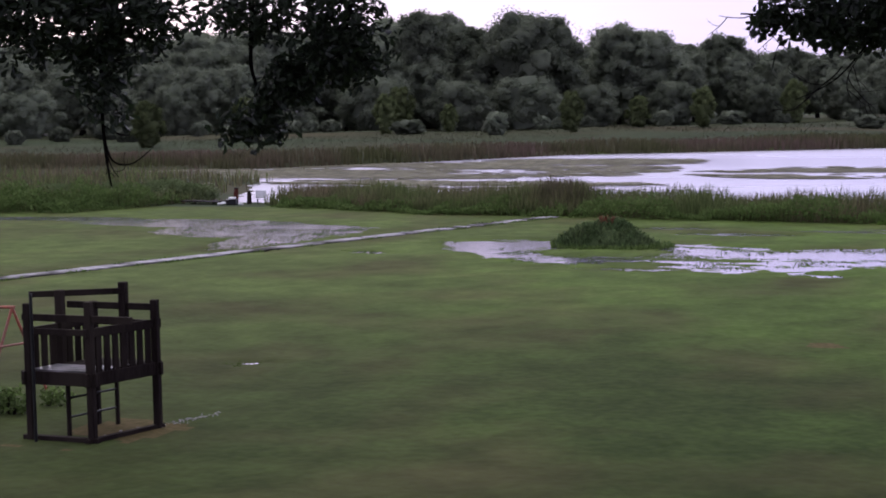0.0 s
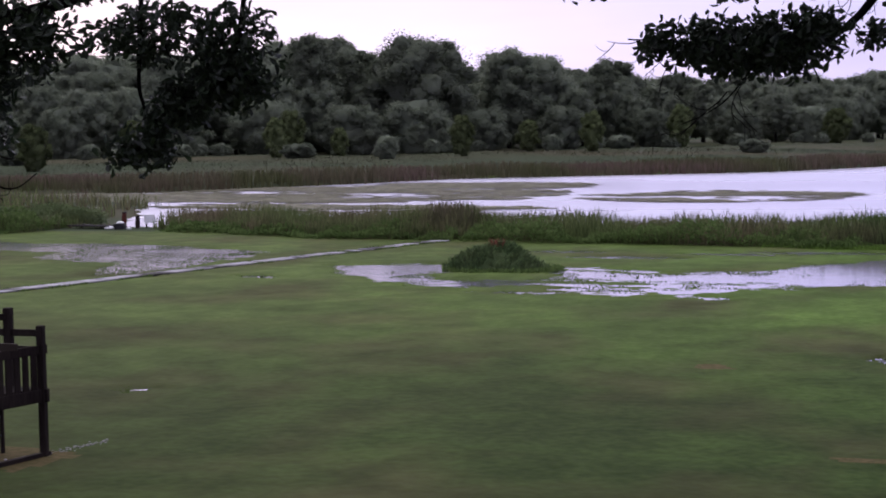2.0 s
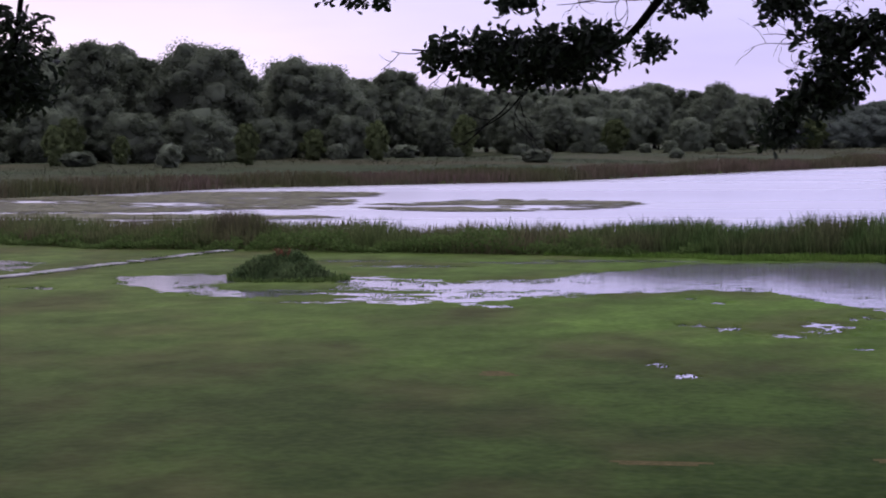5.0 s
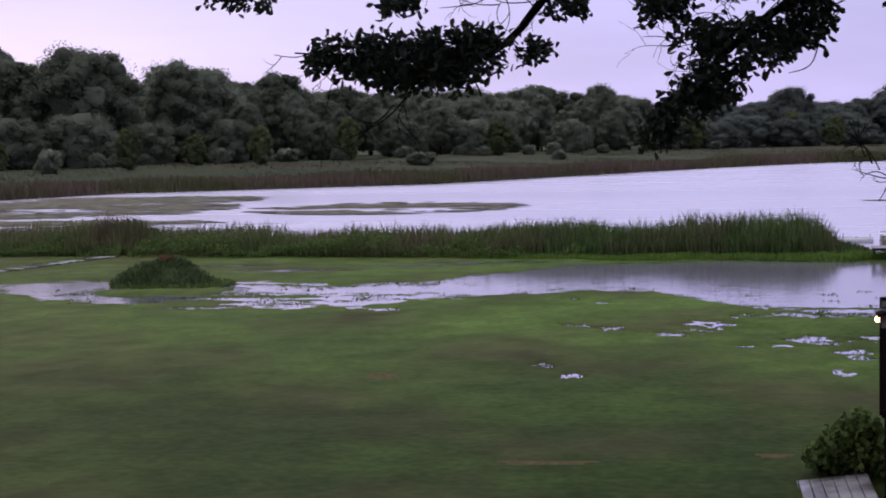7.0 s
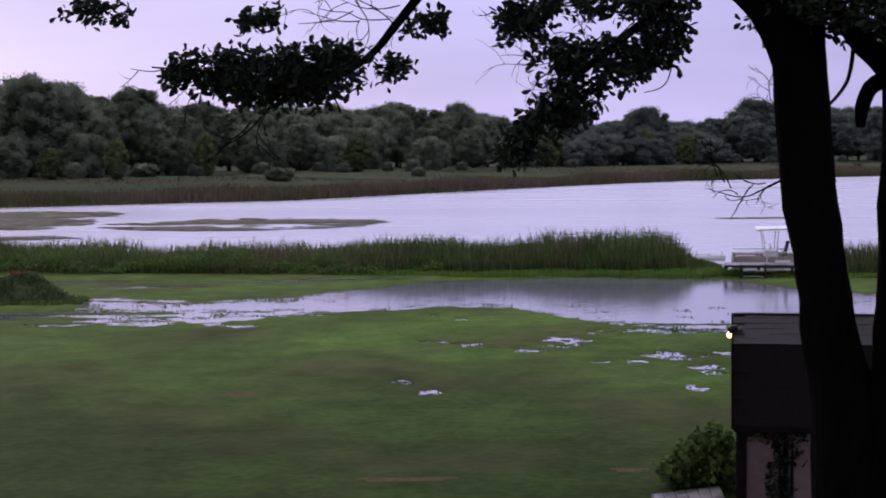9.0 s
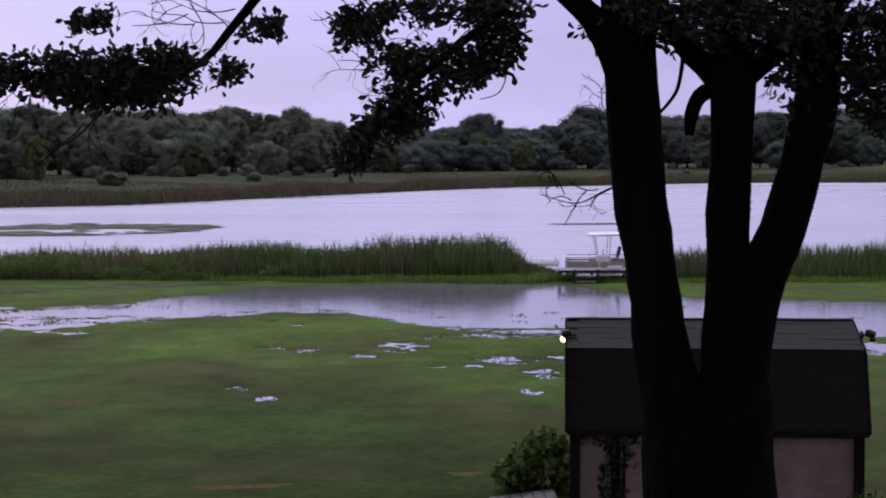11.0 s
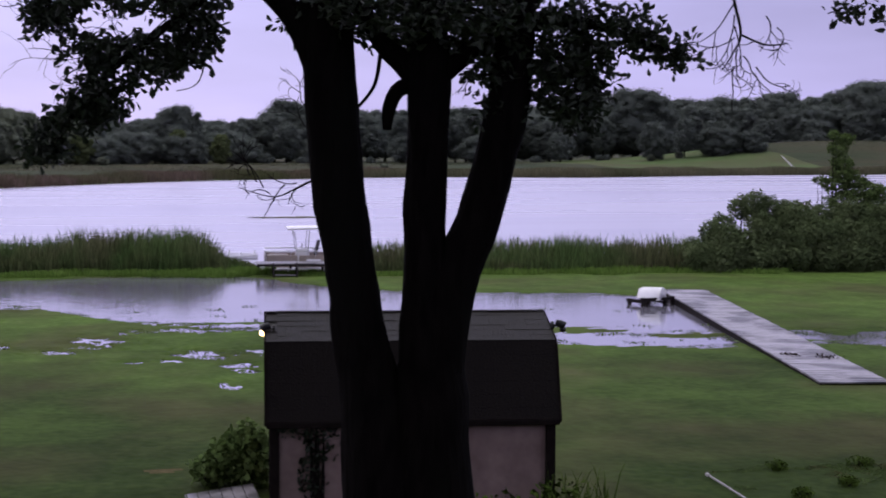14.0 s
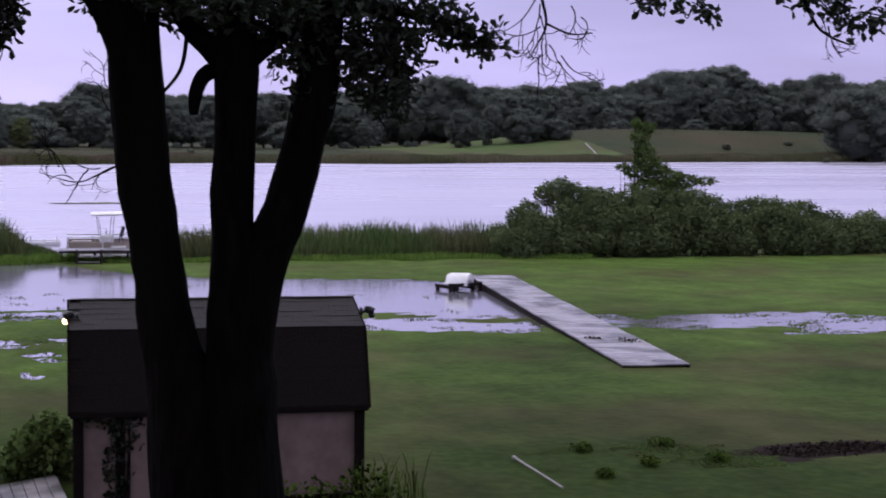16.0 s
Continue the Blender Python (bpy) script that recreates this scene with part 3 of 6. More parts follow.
front_left = curve([(-60, 60), (-48, 62), (-42, 66), (-38.5, 69)])
front_mid = curve([(-36.5, 68.6), (-32, 66.4), (-25, 63.7), (-20, 63.5), (-12.7, 62.4), (-6, 61), (-3, 60.8), (7.4, 59.2), (8.6, 60)])
front_right = curve([(13.6, 58), (20, 57.2), (27, 56.4), (34, 57)])
reed_bed(11, 4500, -60, -42.3, front_left, 7, curve([(-60, 1.2), (-39, 1.0)]), 0.035, REED, "green reeds with brown stems at the flooded lawn's edge")
reed_bed(12, 21000, -37.0, -3, front_mid, 6, curve([(-37, 1.2), (-24, 1.15), (-21.5, 1.45), (-20.2, 1.45), (-19.4, 1.05), (-6, 1.15), (-3, 1.2)]), 0.032, REED, "mixed green reeds and weeds along the lake edge")
reed_bed(13, 14200, -6, 9.8, front_mid, 4.5, curve([(-6, 0.9), (-3, 1.25), (2, 1.35), (5, 1.55), (7.4, 1.5), (8.0, 1.35), (8.4, 0.95), (8.8, 0.5), (9.8, 0.3)]), 0.03, REED_GREEN, "tall upright green bulrushes at the lake edge", 0.3)
reed_bed(14, 12000, 13.6, 34, front_right, 4.5, curve([(13.6, 1.0), (15, 1.25), (22, 1.3), (34, 1.3)]), 0.03, REED_GREEN, "tall green bulrushes behind the mown bank", 0.3)
reed_bed(15, 2600, -23.6, -19.4, curve([(-23.6, 64.5), (-19.4, 64)]), 3, curve([(-23.6, 1.0), (-22.5, 1.6), (-20.5, 1.65), (-19.4, 0.9)]), 0.03, REED_BROWN, "clump of dry brown cattails among green reeds")


def weed_bank(seed, n, x0, x1, front, depth, tall, size, material, label):
    """Low broad-leaved weeds heaped along a front edge."""
    rng = np.random.default_rng(seed)
    x = rng.uniform(x0, x1, n)
    b = rng.uniform(0, 1, n)
    y = front(x) + depth * b + 0.4 * lattice(x, 0 * x, 1.3, seed)
    top = (tall(x) if callable(tall) else tall) * (0.6 + 0.55 * lattice(x, y, 1.8, seed + 3) + 0.4 * lattice(x, y, 0.6, seed + 4)) * np.sin(np.pi * np.clip(b * 0.8 + 0.12, 0, 1)) ** 0.6
    p = on_land(x, y)
    p[:, 2] += np.clip(top, 0.08, 3) * rng.uniform(0, 1, n) ** 0.5
    me = leaves("weed_bank", p, rng.uniform(0.6, 1.4, n) * size, rng, -0.6, 0.3)
    return tagged(part_mesh("weed_bank", me, material), label, "weeds", kind="stuff")


weed_bank(21, 24000, -60, -42.3, curve([(-60, 59), (-47, 60.8), (-43.8, 61.4), (-43.2, 64), (-41.5, 66.4), (-39.5, 67.4)]), 4.6, curve([(-60, 1.9), (-46, 1.75), (-43.2, 1.2), (-41.5, 0.75), (-39.5, 0.6)]), 0.13, WEED, "dense green weeds at the foot of the reeds")
weed_bank(22, 14250, -36, -20, curve([(-36.5, 67.6), (-32, 65.6), (-25, 62.9), (-20, 62.7)]), 2.4, 0.7, 0.115, WEED, "lush green weeds in front of the reeds")
weed_bank(23, 16500, -19.6, -1, curve([(-20, 62.4), (-12.7, 61.5), (-6, 60.2), (-1, 60.0)]), 2.6, 0.85, 0.11, WEED, "dark green weeds heaped along the lake edge")
reed_bed(24, 8000, -7, 10.2, curve([(-7, 60.2), (-3, 59.6), (7.9, 58.0), (10.2, 57.6)]), 1.5, curve([(-7, 0.2), (8, 0.3)]), 0.035, SEDGE, "bright green low sedge in front of the bulrushes")
reed_bed(25, 7000, 9.9, 30, curve([(9.9, 57.6), (14, 57), (20, 56.2), (30, 55)]), 1.5, curve([(9.9, 0.22), (30, 0.3)]), 0.035, SEDGE, "low bright sedge along the mown bank")
def marshy(x, y):
    return x < -40.5 - 0.53 * (y - 69) - 1.5 + 6 * lattice(x, y * 2.0, 7.0, 66) + 3.5 * lattice(x, y * 2.0, 1.2, 67)


reed_bed(26, 6000, -95, -39, curve([(-95, 66), (-39, 68.5)]), 34, curve([(-95, 1.1), (-60, 0.85), (-39, 0.6)]), 0.05, REED_BROWN, "brown and olive reeds filling the lake's marshy end", limit=marshy)
reed_bed(27, 10000, -95, -40, curve([(-95, 66), (-40, 68.5)]), 30, curve([(-95, 1.2), (-40, 0.9)]), 0.06, REED, "olive reeds in the marsh beside the lake", limit=marshy)

# far shore: brown cattail edge, then meadow growth
rng = np.random.default_rng(31)
n = 52000
x = rng.uniform(-120, 290, n)
y = far_shore(x) + rng.uniform(-1.5, 7, n)
z = np.maximum(land(x, y), 0) - 0.05
h = (1.15 + 0.3 * lattice(x, y, 9, 31)) * rng.uniform(0.8, 1.08, n) * np.interp(x, [-60, 40, 90, 290], [1.1, 1.1, 1.3, 1.5])
width = rng.uniform(0.05, 0.12, n)
east = x + 8 * lattice(x, y, 10, 35) > 62
for chosen, material, label in ((~east, REED_BROWN, "brown cattails along the lake's far shore"), (east, REED_TAN, "pale tan reeds along the lake's far shore")):
    me = blades("cattail_shore", np.stack([x, y, z], 1)[chosen], h[chosen], width[chosen], 0.25, rng)
    tagged(part_mesh("cattail_shore", me, material), label, "cattails", kind="stuff")
n = 110000
x = rng.uniform(-150, 300, n)
y = far_shore(x) + 6 + rng.uniform(0, 1, n) ** 1.2 * 95
z = land(x, y) - 0.05
open_hill = (x > 120) & (x < 186) & (y > far_shore(x) + 12)
x, y, z = x[~open_hill], y[~open_hill], z[~open_hill]
n = len(x)
h = (0.28 + 0.26 * lattice(x, y, 12, 33)) * rng.uniform(0.5, 1.1, n)
me = blades("marsh_growth", np.stack([x, y, z], 1), h, rng.uniform(0.03, 0.07, n), 1.0, rng)
soften(me, np.tile((0.0, 0.0, 1.0), (len(me.vertices), 1)))
tagged(part_mesh("marsh_growth", me, MARSH), "tall olive marsh grass behind the cattails", "marsh grass", kind="stuff")


def pads(seed, n, cx, cy, rx, ry, size, gap=0.05):
    """Floating pads, dense in the middle of an uneven raft."""
    rng = np.random.default_rng(seed)
    a, r = rng.uniform(0, 2 * np.pi, n), np.sqrt(rng.uniform(0, 1, n))
    x, y = cx + rx * r * np.cos(a), cy + ry * r * np.sin(a)
    keep = 0.7 * lattice(x, y * 4.5, 13, seed) + 0.4 * lattice(x, y * 3, 3.0, seed + 1) + 0.35 * lattice(x, y * 2.5, 1.1, seed + 2) > gap + 0.6 * r ** 4 - 0.3
    x, y = x[keep], y[keep]
    m = len(x)
    a = np.linspace(0, 2 * np.pi, 7)[:6]
    r = rng.uniform(0.5, 1.3, (m, 1)) * size * rng.uniform(0.8, 1.2, (m, 6))
    v = np.stack([x[:, None] + 1.5 * r * np.cos(a), y[:, None] + r * np.sin(a), np.broadcast_to(rng.uniform(0.008, 0.05, (m, 1)), (m, 6))], -1)
    f = [tuple(range(6 * i, 6 * i + 6)) for i in range(m)]
    return tagged(part_mesh("lily_raft", mesh_np("lily_raft", v.reshape(-1, 3), f), PAD), "floating raft of olive lily pads on the lake", "lily pads", kind="stuff")


pads(41, 24000, -48, 108, 22, 20, 0.3, 0.10)
pads(42, 5000, -38, 122, 11, 12, 0.34, 0.05)
pads(43, 6500, -15.2, 106, 9.5, 9.5, 0.26, -0.12)
pads(44, 3200, -33, 88, 11, 6, 0.3, 0.05)
pads(46, 160, 39, 100, 3, 0.8, 0.4)
pads(47, 120, 21, 108, 4, 0.7, 0.4)


# ---- far woods ----
def tree_mesh(seed, tall, spread, lobes, n, size, low=0.12):
    """Crown of leaf clumps: many uneven lobes on an egg-shaped envelope, each with a dark heart."""
    rng = np.random.default_rng(seed)
    vs, ns, fs, start = [], [], [], 0
    hearts = [(np.array([0, 0, tall * (low + (0.93 - low) * s)]), spread * 0.62 * math.sin(math.pi * (0.16 + 0.74 * s)) ** 0.8) for s in (0.2, 0.45, 0.7)]
    lobe_list = []
    for k in range(lobes):
        s = ((k + 0.5) / lobes) ** 0.85
        a = k * 2.4 + rng.uniform(-0.5, 0.5)
        w = spread * math.sin(math.pi * (0.15 + 0.71 * s)) ** 0.75
        r = spread * rng.uniform(0.12, 0.30)
        off = max(w - r * 0.8, 0.0) * rng.uniform(0.6, 1.18)
        lobe_list.append((np.array([off * math.cos(a), off * math.sin(a), tall * (low + (0.90 - low) * s)]), r))
    for c, r in lobe_list:
        m = n // lobes
        d = rng.normal(size=(m, 3))
        d /= np.linalg.norm(d, axis=1)[:, None]
        lump = 1 + 0.34 * lattice(d[:, 0] * 3 + c[0], d[:, 2] * 3 + d[:, 1] * 2, 1.0, seed) + 0.15 * lattice(d[:, 0] * 8 + c[1], d[:, 2] * 8 + d[:, 1] * 5, 1.0, seed + 5)
        p = c + d * np.array([1, 1, 0.92]) * (r * lump * rng.uniform(0.78, 1.2, m))[:, None]
        v = outward(leaf_arrays(p, rng.uniform(0.6, 1.4, m) * size, rng, 0.2, 0.3, 0.5), d)
        vs.append(v.reshape(-1, 3))
        whole = (p - np.array([0, 0, tall * 0.45])) / np.array([spread, spread, tall * 0.5])
        ns.append(np.repeat(0.22 * d + 0.6 * whole + 0.2 * rng.normal(size=d.shape) + np.array([0, 0, 0.35]), 6, axis=0))
        fs += leaf_faces(m, start)
        start += 6 * m
    for c, r in hearts + [(c, r * 0.70) for c, r in lobe_list]:
        bm = bmesh.new()
        bmesh.ops.create_icosphere(bm, subdivisions=2, radius=r)
        hv = np.array([v.co[:] for v in bm.verts]) + c
        vs.append(hv + rng.normal(0, 0.15 * r, hv.shape))
        ns.append(hv - c + rng.normal(0, 0.45 * r, hv.shape))
        fs += [tuple(start + w.index for w in f.verts) for f in bm.faces]
        start += len(hv)
        bm.free()
    whole = np.concatenate(vs)
    whole[:, 2] *= tall / np.percentile(whole[:, 2], 99.6)
    return soften(mesh_np("crown", whole, fs), np.concatenate(ns))


def far_tree(seed, tall, spread, lobes, material, label, low=0.12):
    name = "tree" if tall > 6 else "bush"
    root = thing(name, pose(0, 0, 0), label, name, "far woods" if tall > 6 else "bushes before the far woods")
    part("trunk", tube([(0, 0, -0.3), (0.1, 0, tall * 0.25), (-0.1, 0.1, tall * 0.55), (0.1, 0, tall * 0.8)], [tall * 0.022, tall * 0.018, tall * 0.012, 0.05], 6, 0.1, seed), TWIG, root)
    part_mesh("crown", tree_mesh(seed, tall, spread, int(lobes * 2.6), 27000, max(tall * 0.0128, 0.10), low), material, root)
    return root


KINDS = [far_tree(101, 14, 4.6, 26, HAZED_WOODS, "round-crowned dark green deciduous tree in the far woods"),
         far_tree(102, 15, 3.9, 24, HAZED_WOODS, "tall narrow dark green tree in the far woods"),
         far_tree(103, 13, 5.4, 30, HAZED_WOODS, "broad spreading dark green tree in the far woods"),
         far_tree(104, 16, 4.6, 30, HAZED_WOODS, "high dark green tree with a lumpy crown in the far woods", 0.2),
         far_tree(105, 12, 4.2, 22, HAZED_WOODS, "dark green tree at the edge of the far woods", 0.06),
         far_tree(108, 5, 3.0, 16, HAZED_WOODS, "dense green thicket at the foot of the far woods", 0.0)]
# Trees to the right, with bluer haze in their leaf colour.
DEEP = [far_tree(201, 14, 4.6, 26, HAZED_WOODS_DEEP, "round-crowned deciduous tree in the far woods, tinted blue-green by painted haze"),
         far_tree(202, 15, 3.9, 24, HAZED_WOODS_DEEP, "tall narrow tree in the far woods, tinted blue-green by painted haze"),
         far_tree(203, 13, 5.4, 30, HAZED_WOODS_DEEP, "broad spreading tree in the far woods, tinted blue-green by painted haze"),
         far_tree(204, 16, 4.6, 30, HAZED_WOODS_DEEP, "high tree with a lumpy crown in the far woods, tinted blue-green by painted haze", 0.2),
         far_tree(205, 12, 4.2, 22, HAZED_WOODS_DEEP, "tree at the edge of the far woods, tinted blue-green by painted haze", 0.06),
         far_tree(208, 5, 3.0, 16, HAZED_WOODS_DEEP, "dense thicket at the foot of the far woods, tinted blue-green by painted haze", 0.0)]
PALE = far_tree(106, 8, 2.4, 16, WOODS_LIGHT, "pale yellow-green young tree in front of the woods", 0.03)
BUSH = far_tree(107, 3.2, 1.9, 12, HAZED_WOODS, "dark bush on the far marsh", 0.0)
woods_range = curve([(-45, 190), (-30, 215), (-15, 235), (-5, 275), (5, 330), (12, 390), (18, 410), (24, 455), (32, 480), (42, 490)])
# height of the skyline's tops over the eye, in metres per 100 m of distance
skyline = curve([(-45, 4.4), (-37, 4.4), (-30.8, 4.9), (-23.2, 5.7), (-22.1, 6), (-21.4, 4.9), (-20.1, 4.3), (-19.5, 5.4), (-18.6, 5.7), (-17.9, 5.1), (-17.4, 3.7), (-16.6, 3.5), (-15.5, 4.7), (-14.8, 4),
                 (-12.6, 3.7), (-12.5, 3.7), (-11.6, 3.6), (-10.8, 3.3), (-8, 3.2), (-5.1, 3.1), (-3.9, 2.7), (-2.7, 3.2), (-1.7, 2.7), (0.2, 2.8), (2.2, 2.2), (5, 1.8), (6.2, 2.4), (7, 1.8),
                 (9, 2), (10.5, 2.8), (13.2, 2.7), (18.2, 2.8), (22.9, 3.9), (24, 3.4), (27.2, 3.5), (28.4, 3.3), (30.8, 4.3), (32, 4.1), (32.7, 4.6), (33.4, 4), (34.2, 3.4), (35.4, 3.9),
                 (36.2, 4.2), (37.1, 3.9), (42, 4)])
rng = np.random.default_rng(51)
spots = []
for row, (step, gap, drop) in enumerate(((2.4, -9, 0.36), (1.55, 0, 0.62), (1.35, 14, 0.84), (0.92, 30, 1.0))):
    yaw = -46.0 + 0.3 * row
    while yaw < 44:
        yaw += step * rng.uniform(0.75, 1.25) * (1.2 if row < 2 else 1.0) * (0.8 if yaw > 3 and row > 1 else 1.0)
        d = float(woods_range(yaw)) + gap + rng.uniform(-6, 6)
        top = 4.7 + d * float(skyline(yaw)) / 100 * drop * (1.0 + rng.uniform(-0.12 if yaw < 3 else -0.08, 0.0))
        spots.append((yaw, d, top))
for yaw, d, rise in ((-18.85, 228, 5.8), (-18.1, 236, 5.2), (-22.7, 226, 5.9), (-23.6, 230, 5.3), (-21.2, 232, 5.0), (-15.6, 240, 4.9), (-14.5, 245, 4.5), (-11.9, 260, 4.1), (-28, 220, 4.8), (-0.3, 320, 3.1),
                     (6.4, 345, 2.7), (10.3, 400, 3.1), (32.8, 500, 4.7), (31.2, 495, 4.4), (27.8, 490, 3.7), (36.3, 505, 4.2), (22.9, 450, 3.9)):
    spots.append((yaw, d, 4.7 + d * rise / 100))
for k in range(60):                              # thickets along the foot of the woods
    yaw = -45 + k * 1.5 + rng.uniform(-0.75, 0.75)
    spots.append((yaw, float(woods_range(yaw)) - rng.uniform(13, 24), 1.2 + rng.uniform(0.8, 2.8)))
for yaw, d, top in ((23.5, 396, 12), (24.6, 400, 13), (25.8, 402, 11), (27.0, 404, 10), (37.6, 425, 19), (38.8, 425, 20)):
    spots.append((yaw, d, top))
firsts = {}
for yaw, d, top in spots:
    px, py = d * math.sin(radians(yaw)), d * math.cos(radians(yaw))
    g = float(land(px, py))
    k = int(rng.integers(5)) if top - g > 7.5 else 5
    tall = (14, 15, 13, 16, 12, 5)[k]
    s = max(top - g, 1.6) / tall
    wide = rng.uniform(0.95, 1.45) * (1.12 if yaw > 0 else 1.0) * (1.15 if d > float(woods_range(yaw)) + 22 else 1.0)
    m = Matrix.Translation((px, py, g - 0.1)) @ Matrix.Rotation(rng.uniform(0, 6.28), 4, "Z") @ Matrix.Diagonal((s * wide, s * wide, s, 1))
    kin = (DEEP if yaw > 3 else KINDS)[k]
    if kin.name in firsts:
        copy_thing(kin, m)
    else:
        firsts[kin.name] = (kin, m)
for kin, m in firsts.values():
    kin.matrix_world = m


def stand(ob, yaw, d, s, wide=1.0):
    px, py = d * math.sin(radians(yaw)), d * math.cos(radians(yaw))
    return Matrix.Translation((px, py, float(land(px, py)) - 0.1)) @ Matrix.Rotation(yaw * 3, 4, "Z") @ Matrix.Diagonal((s * wide, s * wide, s, 1))


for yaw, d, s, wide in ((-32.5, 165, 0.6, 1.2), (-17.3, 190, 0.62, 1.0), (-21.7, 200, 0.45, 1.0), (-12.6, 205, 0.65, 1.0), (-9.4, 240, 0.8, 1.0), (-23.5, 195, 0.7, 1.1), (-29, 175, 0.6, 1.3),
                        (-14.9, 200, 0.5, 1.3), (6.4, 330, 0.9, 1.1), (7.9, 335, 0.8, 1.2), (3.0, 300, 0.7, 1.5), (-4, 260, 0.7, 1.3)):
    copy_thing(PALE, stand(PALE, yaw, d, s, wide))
PALE.matrix_world = stand(PALE, -24.0, 190, 0.6)
for i in range(16):
    yaw = -44 + i * 5.3 + rng.uniform(-0.8, 0.8)
    a = radians(yaw)
    # a spot between shore and woods
    d0 = next(d for d in range(60, 600, 4) if d * math.cos(a) > float(far_shore(d * math.sin(a))) + 12)
    d = d0 + (float(woods_range(yaw)) - d0) * rng.uniform(0.25, 0.95)
    copy_thing(BUSH, stand(BUSH, yaw, d, rng.uniform(0.3, 0.6) * (0.7 if yaw > 12 else 1.0), rng.uniform(1.3, 2.2)))
for yaw, d in ((26.2, 405), (27.0, 408), (24.4, 400), (23.4, 392), (33.0, 412), (36.5, 396)):
    copy_thing(BUSH, stand(BUSH, yaw, d, 0.5, 1.2))
BUSH.matrix_world = stand(BUSH, -20, 180, 0.8)

# sandy track down the far hill
bm = bmesh.new()
line = [(185.4, 348.8), (182.6, 340), (178.8, 331), (175, 321)]
prev = None
for x, y in line:
    pair = [bm.verts.new((x + o, y, float(land(x + o, y)) + 0.12)) for o in (-0.2, 0.2)]
    if prev:
        bm.faces.new((prev[0], prev[1], pair[1], pair[0]))
    prev = pair
tagged(part("sandy_track", bm, CONCRETE), "pale sandy track down the far grassy hill", "track", kind="structure")


# ---- shrubs, mound ----
def shrub_mass(name, seed, blobs, n, size, material, label, category, slim=0.3):
    """A shrub: stems from the ground and leaf clumps on the blobs (centre, radii)."""
    x0, y0 = blobs[0][0], blobs[0][1]
    root = thing(name, pose(x0, y0, float(land(x0, y0))), label, category)
    rng = np.random.default_rng(seed)
    pos, out = [], []
    vol = [b[3] * b[5] for b in blobs]
    for b, w in zip(blobs, vol):
        m = int(n * w / sum(vol))
        d = rng.normal(size=(m, 3))
        d /= np.linalg.norm(d, axis=1)[:, None]
        lump = 1 + 0.22 * lattice(d[:, 0] * 4 + b[0], d[:, 2] * 4 + d[:, 1], 1.0, seed)
        p = np.array([b[0] - x0, b[1] - y0, b[2]]) + d * np.array(b[3:6]) * (lump * rng.uniform(0.45, 1.08, m) ** 0.6)[:, None]
        p[:, 2] = np.abs(p[:, 2])
        pos.append(p)
        out.append(d + 0.35 * rng.normal(size=d.shape) + np.array([0, 0, 0.2]))
    pos, out = np.concatenate(pos), np.concatenate(out)
    v = outward(leaf_arrays(pos, rng.uniform(0.5, 1.4, len(pos)) * size, rng, 0.1, 0.25, slim), out)
    part_mesh("foliage", soften(mesh_np("foliage", v.reshape(-1, 3), leaf_faces(len(pos))), np.repeat(out, 6, axis=0)), material, root)
    bm = bmesh.new()
    for b in blobs:
        for k in range(2):
            e = (b[0] - x0 + rng.uniform(-0.3, 0.3) * b[3], b[1] - y0, b[2] + 0.3 * b[5])
            tube_into(bm, [(e[0] * 0.85, e[1] * 0.85, -0.05), (e[0] * 0.95, e[1], e[2] * 0.5), e], [0.03 + 0.012 * b[5], 0.02 + 0.008 * b[5], 0.008], 5)
    tagged(part("stem", bm, TWIG, root), kind="stuff")
    return root


def thicket(seed, x0, x1, y, top, n):
    """Round clumps packed under an uneven top line, low and forward in front, high behind."""
    r2 = np.random.default_rng(seed)
    out = []
    for k in range(n):
        x = x0 + (x1 - x0) * (k + r2.uniform(0.1, 0.9)) / n
        h = float(top(x)) * r2.uniform(0.86, 1.04)
        r = r2.uniform(0.42, 0.68)
        out.append((x, y + r2.uniform(0.2, 1.0), h - r, r * 1.1, r, r))
        for j in range(3):
            z = h * r2.uniform(0.12, 0.62)
            r = r2.uniform(0.45, 0.75)
            out.append((x + r2.uniform(-0.5, 0.5), y - 1.1 + 1.4 * z / h + r2.uniform(-0.2, 0.2), z, r * 1.15, r, r))
    return out


willow_top = curve([(26.4, 0.7), (26.9, 1.3), (27.4, 2.0), (28.3, 2.7), (29.2, 3.05), (29.6, 3.0), (30.4, 2.65), (31.2, 2.85), (32.6, 2.7), (34.3, 2.8), (36.0, 2.6), (37.8, 2.5), (39.5, 2.4), (40.7, 2.2),
                    (42.0, 1.75), (42.9, 1.65), (43.9, 1.85), (45.0, 1.3), (46.0, 1.1)])
for seed, x0, x1, y, count, label in ((61, 26.6, 31.0, 56.9, 7, "grey-green willow shrub at the lake edge"), (62, 30.3, 35.0, 56.3, 7, "dense dark willow shrub at the lake edge"),
                                      (64, 34.2, 39.8, 55.9, 9, "broad spreading willow shrub at the lake edge"), (65, 39.0, 45.6, 55.5, 10, "low willow shrub beside the lawn")):
    shrub_mass("willow_shrub", seed, thicket(seed, x0, x1, y, willow_top, count), 46000, 0.105, SHRUB, label, "shrub")
